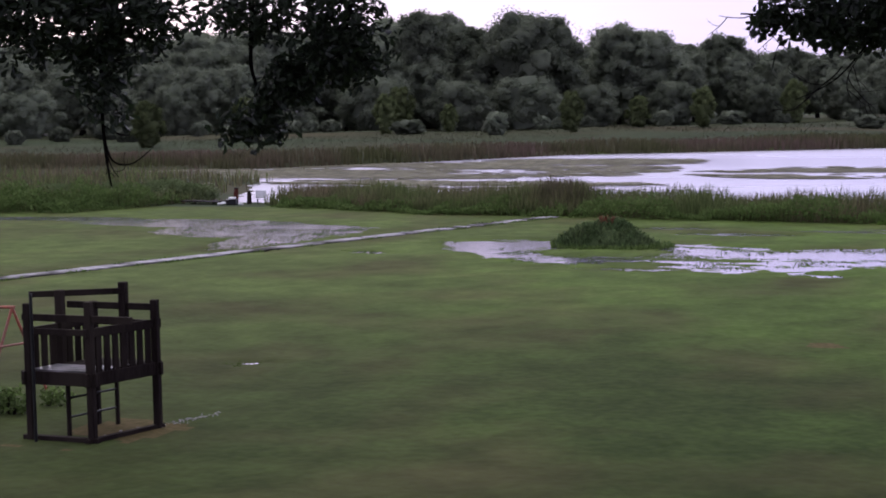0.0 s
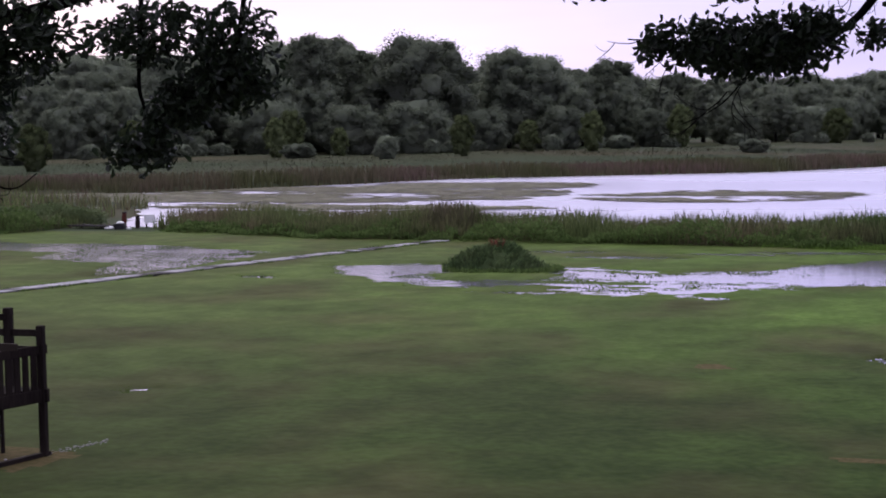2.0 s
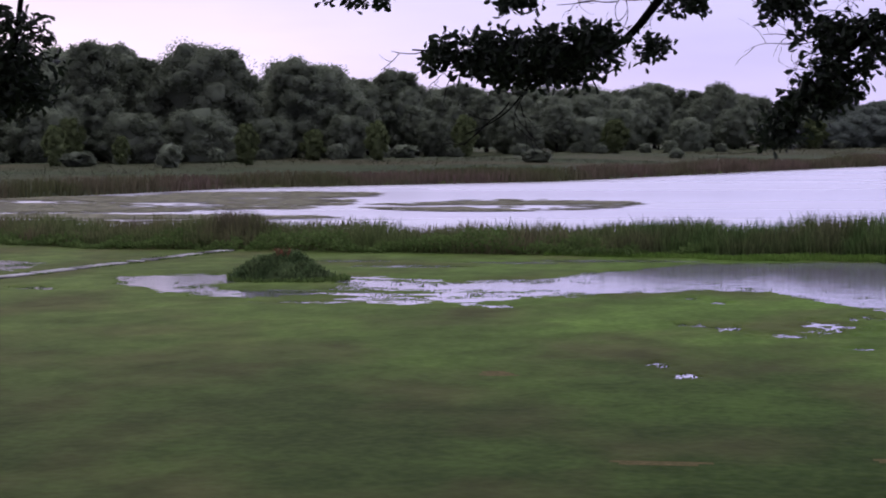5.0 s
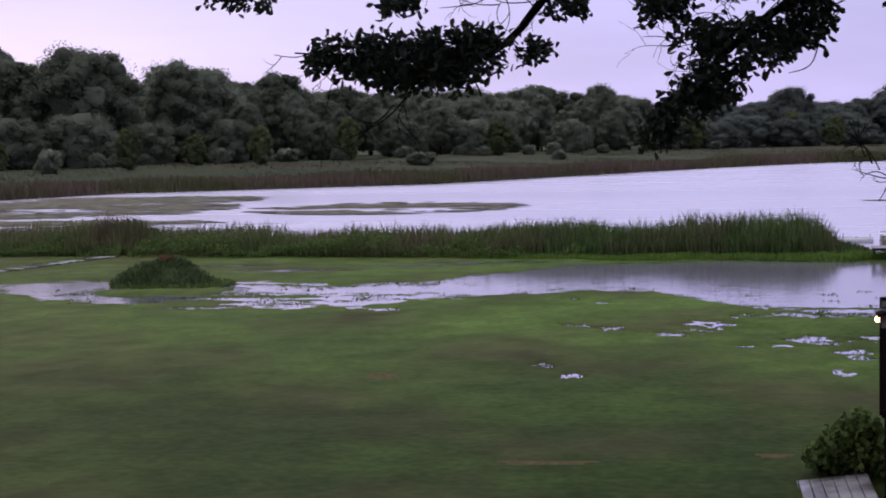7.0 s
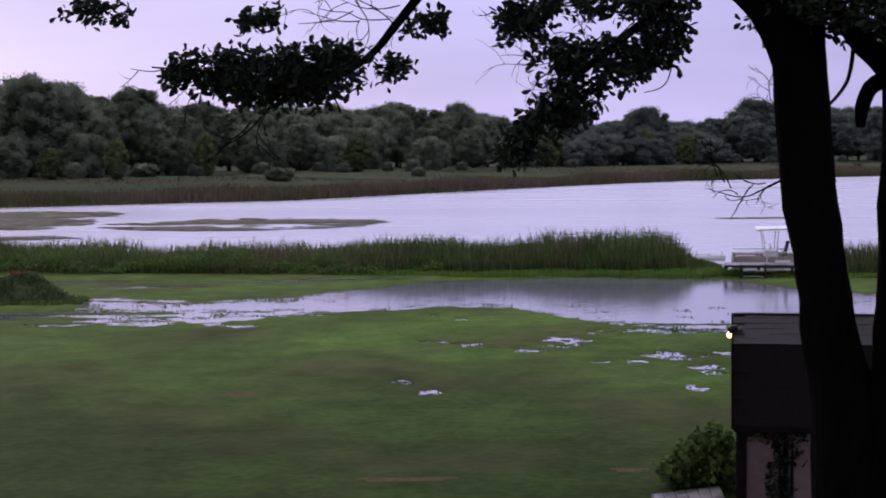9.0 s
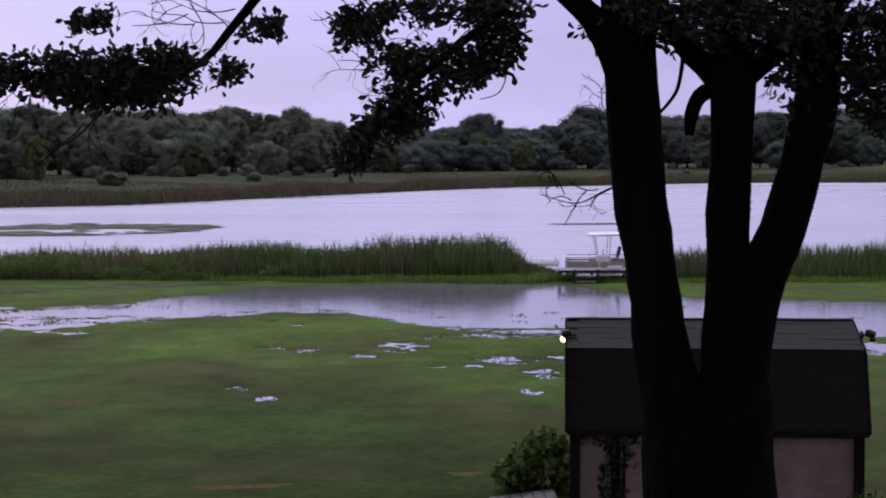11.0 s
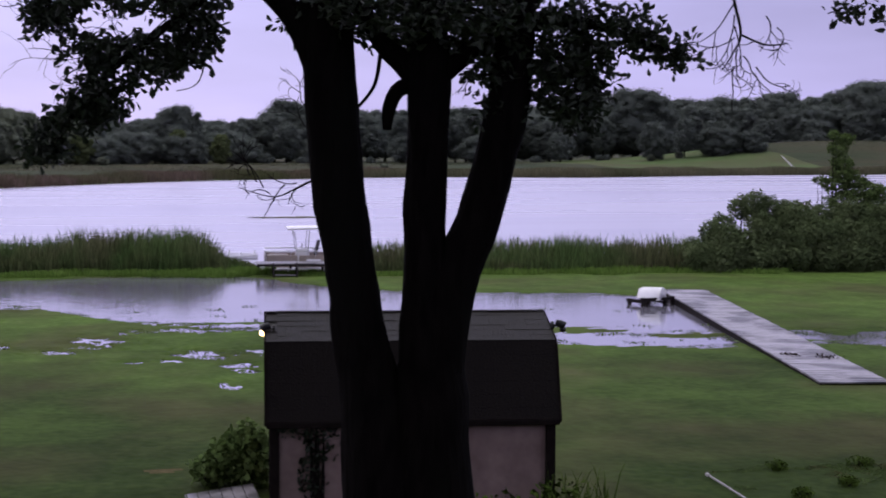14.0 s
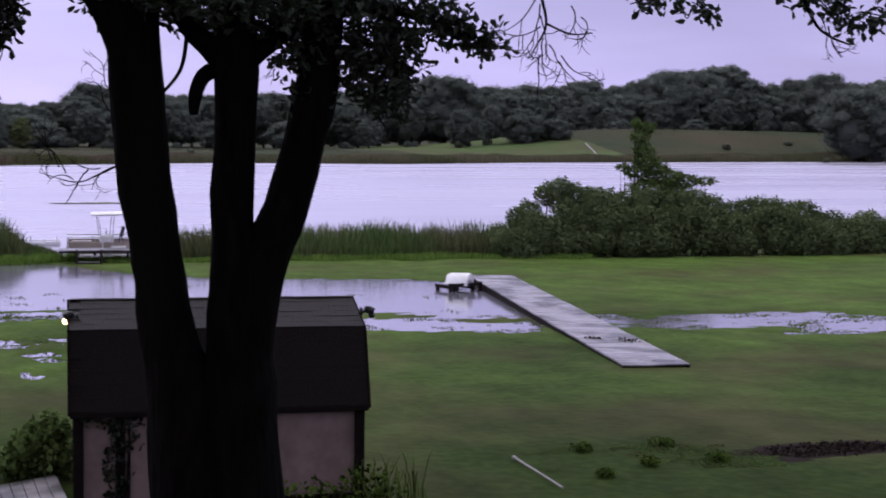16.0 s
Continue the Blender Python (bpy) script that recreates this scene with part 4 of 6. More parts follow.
shrub_mass("small_tree", 63, [(33.9, 58.0, 2.6, 1.0, 0.8, 0.6), (34.6, 58.0, 3.1, 0.85, 0.7, 0.45), (35.5, 58.0, 3.0, 0.7, 0.6, 0.35), (36.6, 58.0, 3.0, 0.55, 0.5, 0.18), (33.2, 58.0, 3.4, 0.55, 0.5, 0.28), (32.6, 58.0, 3.6, 0.35, 0.3, 0.12),
                              (33.6, 58.0, 4.25, 0.5, 0.45, 0.28), (33.7, 58.0, 3.8, 0.6, 0.5, 0.35), (34.2, 58.0, 3.5, 0.6, 0.5, 0.3), (33.4, 58.0, 4.85, 0.42, 0.4, 0.32), (33.75, 58.0, 5.25, 0.38, 0.3, 0.22), (33.2, 58.0, 5.4, 0.25, 0.25, 0.2), (34.9, 57.6, 2.2, 1.1, 0.8, 0.6)], 13000, 0.10, WEED, "young green tree rising out of the willow shrubs", "tree")

shrub_mass("marsh_shrub", 66, [(-47.5, 67.2, 0.4, 1.5, 1.1, 0.65), (-46.2, 67.5, 0.35, 1.2, 0.9, 0.55), (-48.6, 67.6, 0.5, 1.1, 0.9, 0.6)], 9000, 0.11, SHRUB, "low rounded green shrub at the edge of the marsh", "shrub")
shrub_mass("marsh_shrub", 67, [(-45.4, 69.1, 0.4, 1.5, 1.1, 0.65), (-44.2, 69.4, 0.35, 1.2, 0.9, 0.55), (-46.5, 69.5, 0.5, 1.1, 0.9, 0.6)], 9000, 0.11, SHRUB, "low rounded green shrub at the edge of the marsh", "shrub")
shrub_mass("marsh_shrub", 68, [(-44.1, 71.5, 0.4, 1.5, 1.1, 0.65), (-42.9, 71.8, 0.35, 1.2, 0.9, 0.55), (-45.2, 71.9, 0.5, 1.1, 0.9, 0.6)], 9000, 0.11, SHRUB, "low rounded green shrub at the edge of the marsh", "shrub")

mound = thing("grass_mound", pose(-14.6, 50.6, 0.0), "dark green grassy mound with a rust-red tip in flood water", "mound")
rng = np.random.default_rng(71)
n = 5200
a, r = rng.uniform(0, 2 * np.pi, n), np.sqrt(rng.uniform(0, 1, n))
r = r * np.where(rng.uniform(0, 1, n) < 0.3, 1.12, 1.0)
x, y = 1.6 * r * np.cos(a), 1.2 * r * np.sin(a)
p = np.stack([x, y, 0.60 * np.clip(1 - r ** 2, 0, 1) ** 0.7 + 0.15 * lattice(x, y, 0.6, 71)], 1)
part_mesh("tussock", blades("tussock", p, rng.uniform(0.12, 0.34, n) * (1 + 0.35 * lattice(x, y, 0.4, 72)), rng.uniform(0.02, 0.045, n), 1.0, rng), MOUND, mound)
bm = bmesh.new()
bmesh.ops.create_icosphere(bm, subdivisions=4, radius=1.0)
for v in bm.verts:
    v.co = Vector((v.co.x * 1.57, v.co.y * 1.2, max(v.co.z, -0.1) * 0.6 + 0.14 * noise.noise(v.co * 3)))
part("mound_core", bm, MOUND, mound, smooth=True)
n = 1500
a, r = rng.uniform(0, 2 * np.pi, n), rng.uniform(0.85, 1.3, n)
p = np.stack([1.6 * r * np.cos(a) + 0.25, 1.25 * r * np.sin(a) - 0.15, np.full(n, -0.03)], 1)
part_mesh("skirt", blades("skirt", p, rng.uniform(0.08, 0.26, n), rng.uniform(0.03, 0.06, n), 1.0, rng), WEED, mound, "bright green grass skirt")
n = 90
p = np.stack([rng.normal(0.0, 0.12, n), rng.normal(0, 0.15, n), rng.uniform(0.64, 0.78, n)], 1)
part_mesh("dead_tuft", blades("dead_tuft", p, rng.uniform(0.16, 0.36, n), rng.uniform(0.03, 0.06, n), 0.8, rng), RUST_GRASS, mound, "rust-red dead grass")


# ---- boardwalk over the flooded lawn ----
def planked(name, a, b, width, top, board, material, label, category, edge=0.16, legs=3.0, skip=0.0, part_name="plank", rise=0.0):
    """A straight deck from a to b: cross planks on two dark edge beams, on short posts."""
    a, b = Vector((*a, 0)), Vector((*b, 0))
    d = b - a
    length = d.length
    root = thing(name, Matrix.Translation(a) @ Matrix.Rotation(math.atan2(d.y, d.x), 4, "Z") @ Matrix.Rotation(-rise / length, 4, "Y"), label, category)
    for s in (-1, 1):
        part("edge_beam", boxed(length / 2, s * (width / 2 - 0.03), top - 0.04 - edge / 2, length, 0.05, edge), WOOD_EDGE, root, "dark wet timber edge")
    bm = boxed(0, 0, 0, board - 0.012, width, 0.036, None, 0.004)
    me = bpy.data.meshes.new(part_name)
    bm.to_mesh(me)
    bm.free()
    me.materials.append(material)
    rng = np.random.default_rng(len(name) + int(length * 10))
    for i in range(int(length / board)):
        if rng.uniform() < skip * max(0.0, i * board / length - 0.35):
            continue
        o = new(part_name, me)
        o.parent = root
        o.location = ((i + 0.5) * board, rng.uniform(-0.012, 0.012), top - 0.018 + rng.uniform(-0.004, 0.004))
        o.rotation_euler = (rng.uniform(-0.008, 0.008), 0, rng.uniform(-0.012, 0.012))
    k = 0.6
    while k < length:
        for s in (-1, 1):
            part("post", boxed(k, s * (width / 2 - 0.1), (top - 0.05) / 2 - 0.25, 0.1, 0.1, top + 0.4), WOOD_EDGE, root)
        k += legs
    return root


planked("boardwalk", (-30.3, 30.0), (-20.3, 63.0), 0.66, 0.08, 0.3, WALK, "long low wet grey plank boardwalk over the flooded lawn", "boardwalk", 0.1, 4.0, 0.5)
planked("dock", (16.62, 27.98), (21.55, 47.03), 1.45, 0.12, 0.15, WOOD_GREY, "wet grey wooden dock section lying across the lawn", "dock", 0.2, 3.0, rise=0.12)


# ---- small pier and clutter in the gap of the reeds ----
pier = thing("small_pier", pose(-41.75, 69.0, 0, 0, 0, -2), "small dark weathered pier in a gap of the reeds", "pier")
for i in range(9):
    part("plank", boxed(i * 0.27, 0, 0.2 - 0.004 * i, 0.25, 1.1, 0.05), WOOD_EDGE, pier)
for x in (0.1, 1.2, 2.3):
    part("post", tube([(x, 0.5, -0.4), (x, 0.5, 0.24)], 0.06, 8), WOOD_EDGE, pier)
for x, y, h, m, label in ((-39.25, 69.5, 0.78, RED_WOOD, "short red-brown mooring post by the pier"), (-38.45, 69.4, 0.62, WOOD_DARK, "short dark mooring post by the pier")):
    post = thing("mooring_post", pose(x, y, 0), label, "post")
    part("shaft", tube([(0, 0, -0.4), (0, 0, h * 0.6), (0.02, 0, h)], [0.12, 0.12, 0.10], 10), m, post)
    part("cap", tube([(0.02, 0, h), (0.02, 0, h + 0.05)], [0.13, 0.11], 10), WOOD_EDGE, post)
board = thing("white_board", pose(-37.95, 69.7, 0.0, 0, 0, 4), "small white board on two legs at the lake edge", "board")
part("panel", boxed(0, 0, 0.50, 0.56, 0.05, 0.40), WHITE, board)
for x in (-0.2, 0.2):
    part("leg", boxed(x, 0.05, 0.0, 0.05, 0.05, 0.7), WOOD_EDGE, board)
crate = thing("crate", pose(-38.98, 68.6, 0.04, 0, 0, 12), "dark storage crate standing beside the pier", "crate")
part("body", boxed(0, 0, 0.12, 0.5, 0.4, 0.24, None, 0.02), METAL_DARK, crate)
part("lid", boxed(0, 0, 0.255, 0.54, 0.44, 0.03, None, 0.01), METAL_DARK, crate)
for x, y, z, w, label in ((-39.52, 68.5, 0.04, 0.24, "crumpled white sack beside the pier"), (-38.98, 68.6, 0.31, 0.18, "white sack lying on a dark crate"), (-38.56, 68.7, 0.04, 0.13, "small white sack beside the pier")):
    sack = thing("sack", pose(x, y, z, 0, 0, 40 * w), label, "sack")
    bm = bmesh.new()
    bmesh.ops.create_icosphere(bm, subdivisions=3, radius=1.0)
    for v in bm.verts:
        k = 1 + 0.18 * noise.noise(v.co * 2.2 + Vector((x, 0, 0)))
        v.co = Vector((v.co.x * w * k, v.co.y * w * 0.7 * k, (max(v.co.z, -0.5) + 0.5) * w * 0.42 * k))
    part("cloth", bm, WHITE, sack, smooth=True)
    part("tied_neck", tube([(w * 0.8, 0, w * 0.25), (w * 1.15, 0, w * 0.35)], [w * 0.12, w * 0.2], 8), WHITE, sack)

# ---- play tower ----
tower = thing("play_tower", pose(-13.97, 18.56, 0.0), "dark-stained wooden play tower with slatted rails", "play tower")
TA, TB = Vector((1.05, 0.03, 0)), Vector((0.33, 1.19, 0))     # its two sides
L, F, R, B = Vector((0, 0, 0)), TA, TA + TB, TB
Z = Vector((0, 0, 1))


def tpost(at, h, w=0.115, z0=0.0):
    part("post", box(bmesh.new(), at.x, at.y, (h + z0) / 2, w, w, h - z0, Matrix.Rotation(0.05, 4, "Z"), 0.012), WOOD_DARK, tower)


for at, h in ((L + Vector((0.03, 0, 0)), 2.0), (F, 2.05), (R, 1.95), (B, 1.9)):
    tpost(at, h, 0.108)
tpost((L + B) / 2, 2.13, 0.12, 0.86)
tpost((B + R) / 2, 2.2, 0.12, 0.86)
ua, ub = TA.normalized(), TB.normalized()


def trail(a, b, z, h, w=0.05, dz=0.0):
    part("rail", beam(a + Z * z, b + Z * (z + dz), w, h), WOOD_DARK, tower)


for a, b in ((L, F), (F, R), (R, B), (B, L)):
    d = (b - a).normalized()
    part("deck_beam", beam(a - d * 0.1 + Z * 0.93, b + d * 0.1 + Z * 0.93, 0.06, 0.19), WOOD_DARK, tower)
trail(F - ub * 0.1, R + ub * 0.1, 1.60, 0.13)
trail(L - ua * 0.06, F + ua * 0.7, 1.80, 0.10)
trail(L - ua * 0.05, F + ua * 0.03, 1.60, 0.09)
trail(B - ua * 0.45, R + ua * 0.06, 1.84, 0.10)
trail(B - ua * 0.05, R + ua * 0.05, 1.60, 0.09)
trail(L - ub * 0.05, B + ub * 0.05, 1.60, 0.09)
trail((L + B) / 2 - ua * 0.36 - ub * 0.18, (B + R) / 2 + ua * 0.06, 2.07, 0.09)
for i in range(9):
    part("deck_board", beam(L + TB * ((i + 0.5) / 9) + Z * 1.035, F + TB * ((i + 0.5) / 9) + Z * 1.035, 0.12, 0.03), WOOD_GREY if i < 4 else WOOD_DARK, tower)
for a, b in ((F, R), (L, B)):
    for i in range(7):
        q = a + (b - a) * ((i + 1) / 8)
        part("slat", box(bmesh.new(), q.x, q.y, 1.29, 0.105, 0.03, 0.56, Matrix.Rotation(math.atan2(b.y - a.y, b.x - a.x), 4, "Z"), 0.005), WOOD_DARK, tower)
part("fire_pole", tube([(0.2, -0.14, 0), (0.2, -0.14, 2.16)], 0.024, 8), METAL_DARK, tower, "thin dark metal climbing pole")
la, lb = Vector((0.42, 0.36, 0)), Vector((0.65, 1.26, 0))
for q in (la, lb):
    part("ladder_rail", box(bmesh.new(), q.x, q.y, 0.48, 0.055, 0.055, 0.96, None, 0.008), WOOD_DARK, tower)
for z in (0.3, 0.58):
    part("rung", tube([la + Z * z, lb + Z * z], 0.018, 8), METAL_DARK, tower)
for a, b in ((L, F), (F, R)):
    d = (b - a).normalized()
    part("sill_beam", beam(a - d * 0.1 + Z * 0.05, b + d * 0.1 + Z * 0.05, 0.09, 0.09), WOOD_DARK, tower)

# wet ground, pebbles and litter at the tower's foot
rng = np.random.default_rng(81)
n = 170
s = rng.uniform(0, 1, n)
x, y = -12.95 + 0.72 * s + rng.normal(0, 0.05, n), 19.1 + 1.84 * s + rng.normal(0, 0.12, n)
bm = bmesh.new()
for i in range(n):
    q = 0.006 + 0.018 * rng.uniform(0, 1) ** 2
    bmesh.ops.create_icosphere(bm, subdivisions=1, radius=q, matrix=Matrix.Translation((x[i], y[i], float(land(x[i], y[i])) + q * 0.3)) @ Matrix.Diagonal((1.4, 1, 0.6, 1)))
tagged(part("pebbles", bm, CONCRETE, smooth=True), "pale wet pebbles scattered beside the play tower", "pebbles", kind="stuff")

# ---- swing set ----
swing = thing("swing_set", pose(-16.6, 21.3, 0.0), "rusty red metal swing set beside the play tower", "swing set")
part("top_bar", tube([(-2.4, -0.35, 1.48), (0.35, 0.0, 1.53)], 0.026, 8), RED_PAINT, swing)
for sx in (-2.3, 0.3):
    y0 = -0.34 if sx < 0 else 0
    for e in (-0.55, 0.6):
        part("leg", tube([(sx, y0, 1.52), (sx + 0.35 * e, y0 + e, 0.0)], 0.024, 8), RED_PAINT, swing)
    part("brace", tube([(sx - 0.07, y0 - 0.28, 0.9), (sx + 0.08, y0 + 0.3, 0.9)], 0.02, 8), RED_PAINT, swing)
for sx in (-1.6, -1.2):
    part("chain", tube([(sx, -0.25, 1.48), (sx, -0.27, 0.45)], 0.008, 5), METAL_DARK, swing)
part("seat", boxed(-1.4, -0.27, 0.44, 0.45, 0.18, 0.03), VINYL, swing)
shrub_mass("low_shrub", 83, [(-15.35, 19.98, 0.2, 0.3, 0.3, 0.24), (-15.16, 20.81, 0.12, 0.3, 0.25, 0.16), (-15.75, 20.08, 0.2, 0.3, 0.3, 0.2)], 700, 0.07, WEED, "low leafy green shrub under the swing set", "shrub", 0.4)

# ---- shed with a gambrel roof ----
SHED = Matrix.Translation((3.16, 18.85, 0)) @ Matrix.Rotation(radians(-9.4), 4, "Z")
shed = thing("shed", SHED, "beige garden shed with a dark shingled gambrel roof", "shed")
SL, SD = 3.62, 2.56           # roof length and depth
PROFILE = [(0.0, 1.38), (0.36, 2.32), (SD / 2, 2.60), (SD - 0.36, 2.32), (SD, 1.38)]
w0, w1 = 0.10, SD - 0.10
part("wall", boxed(SL / 2, w0 + 0.05, 0.72, SL - 0.24, 0.10, 1.36, None, 0.004), SIDING, shed, "stained pinkish beige wall panel")
part("wall", boxed(SL / 2, w1 - 0.05, 0.72, SL - 0.24, 0.10, 1.36, None, 0.004), SIDING, shed)
for x in (0.12, SL - 0.12):                                   # gable walls
    bm = bmesh.new()
    rim = [(w0, 0.05), (w1, 0.05), (w1, 1.36), (SD - 0.40, 2.25), (SD / 2, 2.53), (0.40, 2.25), (w0, 1.36)]
    a = [bm.verts.new((x - 0.04, y, z)) for y, z in rim]
    b = [bm.verts.new((x + 0.04, y, z)) for y, z in rim]
    bm.faces.new(a[::-1])
    bm.faces.new(b)
    for i in range(len(rim)):
        j = (i + 1) % len(rim)
        bm.faces.new((a[i], a[j], b[j], b[i]))
    bmesh.ops.recalc_face_normals(bm, faces=bm.faces)
    part("gable", bm, SIDING, shed)
for x in (0.10, SL - 0.10):
    for y in (w0, w1):
        part("corner_post", boxed(x, y, 0.70, 0.12, 0.13, 1.36), TRIM, shed, "dark brown corner board")
# dark strip along the foot of the front wall
part("base_strip", boxed(SL / 2, w0 - 0.02, 0.16, SL - 0.1, 0.06, 0.22), TRIM, shed)
part("door", boxed(0.065, SD / 2, 0.98, 0.04, 1.0, 1.8), TRIM, shed, "dark door in the gable")
# roof: courses of shingles on four slopes
rng = np.random.default_rng(91)
course = {}
for (y0, z0), (y1, z1) in zip(PROFILE, PROFILE[1:]):
    a, b = Vector((0, y0, z0)), Vector((0, y1, z1))
    d = b - a
    nrm = Vector((0, -d.z, d.y)).normalized()
    bm = bmesh.new()
    q = [a + nrm * -0.03, b + nrm * -0.03, b + nrm * 0.01, a + nrm * 0.01]
    lo = [bm.verts.new(v) for v in q]
    hi = [bm.verts.new(v + Vector((SL, 0, 0))) for v in q]
    bm.faces.new(lo[::-1])
    bm.faces.new(hi)
    for i in range(4):
        j = (i + 1) % 4
        bm.faces.new((lo[i], lo[j], hi[j], hi[i]))
    bmesh.ops.recalc_face_normals(bm, faces=bm.faces)
    slope = part("roof_slope", bm, SHINGLE, shed, "dark asphalt shingles")
    if y0 >= SD / 2:
        continue
    rise = d.length
    rows = max(2, int(rise / 0.15))
    tilt = math.atan2(d.z, d.y)
    for r in range(rows):
        cnt = 12
        for c in range(cnt):
            key = (round(rise / rows, 3), cnt)
            if key not in course:
                bm = box(bmesh.new(), 0, 0, 0, SL / cnt - 0.002, rise / rows + 0.03, 0.004, None, 0.002)
                course[key] = bpy.data.meshes.new("shingle")
                bm.to_mesh(course[key])
                bm.free()
                course[key].materials.append(SHINGLE)
            o = new("shingle", course[key])
            o.parent = slope
            shift = (SL / cnt) * 0.5 * (r % 2) * (1 if c < cnt - 1 else 0)
            mid = a + d * ((r + 0.5) / rows) + nrm * (0.018 + rng.uniform(0, 0.004))
            o.location = ((c + 0.5) * SL / cnt + shift * 0.9, mid.y, mid.z)
            o.rotation_euler = (tilt - 0.012, 0, 0)
part("ridge_cap", boxed(SL / 2, SD / 2, 2.612, SL - 0.01, 0.14, 0.012), SHINGLE, shed)
for x in (-0.012, SL + 0.012):
    for (y0, z0), (y1, z1) in zip(PROFILE, PROFILE[1:]):
        part("barge_board", beam((x, y0, z0 - 0.03), (x, y1, z1 - 0.03), 0.025, 0.10), TRIM, shed)
part("eave_board", boxed(SL / 2, -0.012, 1.36, SL, 0.022, 0.09), TRIM, shed)


def flood_light(at, turn, lit, label):
    """Twin-head floodlight on a round plate."""
    lamp = thing("floodlight", SHED @ Matrix.Translation(at) @ Matrix.Rotation(turn, 4, "Z"), label, "floodlight")
    part("plate", tube([(0, 0, 0), (0.03, 0, 0)], [0.06, 0.05], 12), METAL_DARK, lamp)
    part("arm", tube([(0.02, 0, 0), (0.08, 0, 0.0), (0.12, 0, -0.02)], 0.014, 8), METAL_DARK, lamp)
    part("hood", tube([(0.06, 0, 0.045), (0.11, 0, 0.025), (0.17, 0, -0.005)], [0.03, 0.05, 0.052], 14), METAL_DARK, lamp)
    bm = bmesh.new()
    bmesh.ops.create_uvsphere(bm, u_segments=14, v_segments=10, radius=0.042, matrix=Matrix.Translation((0.15, 0, -0.05)))
    part("bulb", bm, LAMP_ON if lit else GLASS_DARK, lamp, "glowing warm bulb" if lit else "dark lens", smooth=True)
    return lamp


flood_light((0.11, 0.75, 2.45), math.pi, True, "lit warm floodlight on the shed gable")
flood_light((SL + 0.02, 0.75, 2.47), 0.0, False, "black unlit floodlight on the shed gable")
glow = new("floodlight_glow", bpy.data.lights.new("floodlight_glow", "POINT"))
glow.data.energy, glow.data.color, glow.data.shadow_soft_size = 6.0, (1.0, 0.70, 0.38), 0.06
glow.location = SHED @ Vector((-0.25, 0.75, 2.34))

# plank ramp at the shed's gable door
ramp = thing("ramp", SHED @ Matrix.Translation((0.02, 0.55, -0.07)) @ Matrix.Rotation(radians(186), 4, "Z"), "weathered pale plank ramp at the shed door", "ramp")
for i in range(7):
    part("plank", boxed(0.08 + i * 0.15, -0.85, 0.20 - i * 0.02, 0.142, 1.9, 0.035, Matrix.Rotation(0.12, 4, "Y")), WOOD_GREY, ramp)
for y in (-1.7, 0.0):
    part("bearer", beam((0, y, 0.13), (1.1, y, 0.0), 0.06, 0.12), WOOD_EDGE, ramp)

shrub_mass("garden_shrub", 95, [(3.15, 21.7, 0.35, 0.36, 0.36, 0.34), (3.35, 21.6, 0.55, 0.30, 0.3, 0.34), (2.85, 21.7, 0.22, 0.28, 0.3, 0.22), (3.45, 21.5, 0.3, 0.26, 0.3, 0.34)], 2000, 0.085, WEED, "leafy green shrub at the shed's corner", "shrub", 0.4)
weeds = shrub_mass("garden_weeds", 96, [(6.5, 17.95, 0.3, 0.35, 0.25, 0.38), (6.85, 17.95, 0.3, 0.2, 0.25, 0.34), (5.8, 17.98, 0.2, 0.5, 0.2, 0.36), (5.0, 18.0, 0.2, 0.6, 0.2, 0.34)], 1200, 0.07, LUSH, "dark straggly weeds at the foot of the shed wall", "weeds", 0.3)
vine = shrub_mass("climbing_vine", 97, [(3.72, 18.84, 0.6, 0.16, 0.06, 0.6), (3.85, 18.82, 1.1, 0.22, 0.06, 0.24), (3.7, 18.84, 1.25, 0.4, 0.05, 0.12)], 750, 0.06, OAK_LEAF, "dark vine climbing the shed wall", "vine", 0.4)
rng = np.random.default_rng(98)
n = 70
x, y = rng.uniform(6.5, 7.4, n), rng.uniform(17.7, 18.4, n)
me = blades("tall_grass", on_land(x, y), rng.uniform(0.4, 1.0, n), rng.uniform(0.012, 0.025, n), 0.4, rng)
tagged(part_mesh("tall_grass", me, LUSH), "tall unmown grass beside the shed", "grass", kind="stuff")

# ---- pontoon boat at its landing ----
landing = thing("boat_landing", pose(9.3, 57.6, 0, 0, 0, -8), "grey boat landing on dark posts at the lake edge", "landing")
for i in range(24):
    part("plank", boxed(0.08 + i * 0.16, 0.5, 0.50, 0.15, 1.2, 0.04), WOOD_GREY, landing)
part("edge_beam", boxed(1.95, -0.12, 0.45, 3.9, 0.05, 0.07), WOOD_EDGE, landing)
part("edge_beam", boxed(1.95, 1.12, 0.45, 3.9, 0.05, 0.07), WOOD_EDGE, landing)
for x, y in ((0.62, -0.05), (1.48, -0.05), (0.1, 1.05), (1.3, 1.05), (2.5, 1.05), (3.7, 1.05)):
    for z in (0.5,):
        part("post", tube([(x, y, -0.5), (x, y, z)], 0.05, 8), WOOD_EDGE, landing)
for y, z in ((-0.30, 0.10), (-0.22, 0.30)):
    part("step", boxed(1.05, y, z, 0.75, 0.28, 0.04), WOOD_GREY, landing, "pale wet step")
for x in (0.62, 1.48):
    part("step_side", beam((x, -0.5, -0.05), (x, 0.0, 0.48), 0.05, 0.2), WOOD_EDGE, landing)

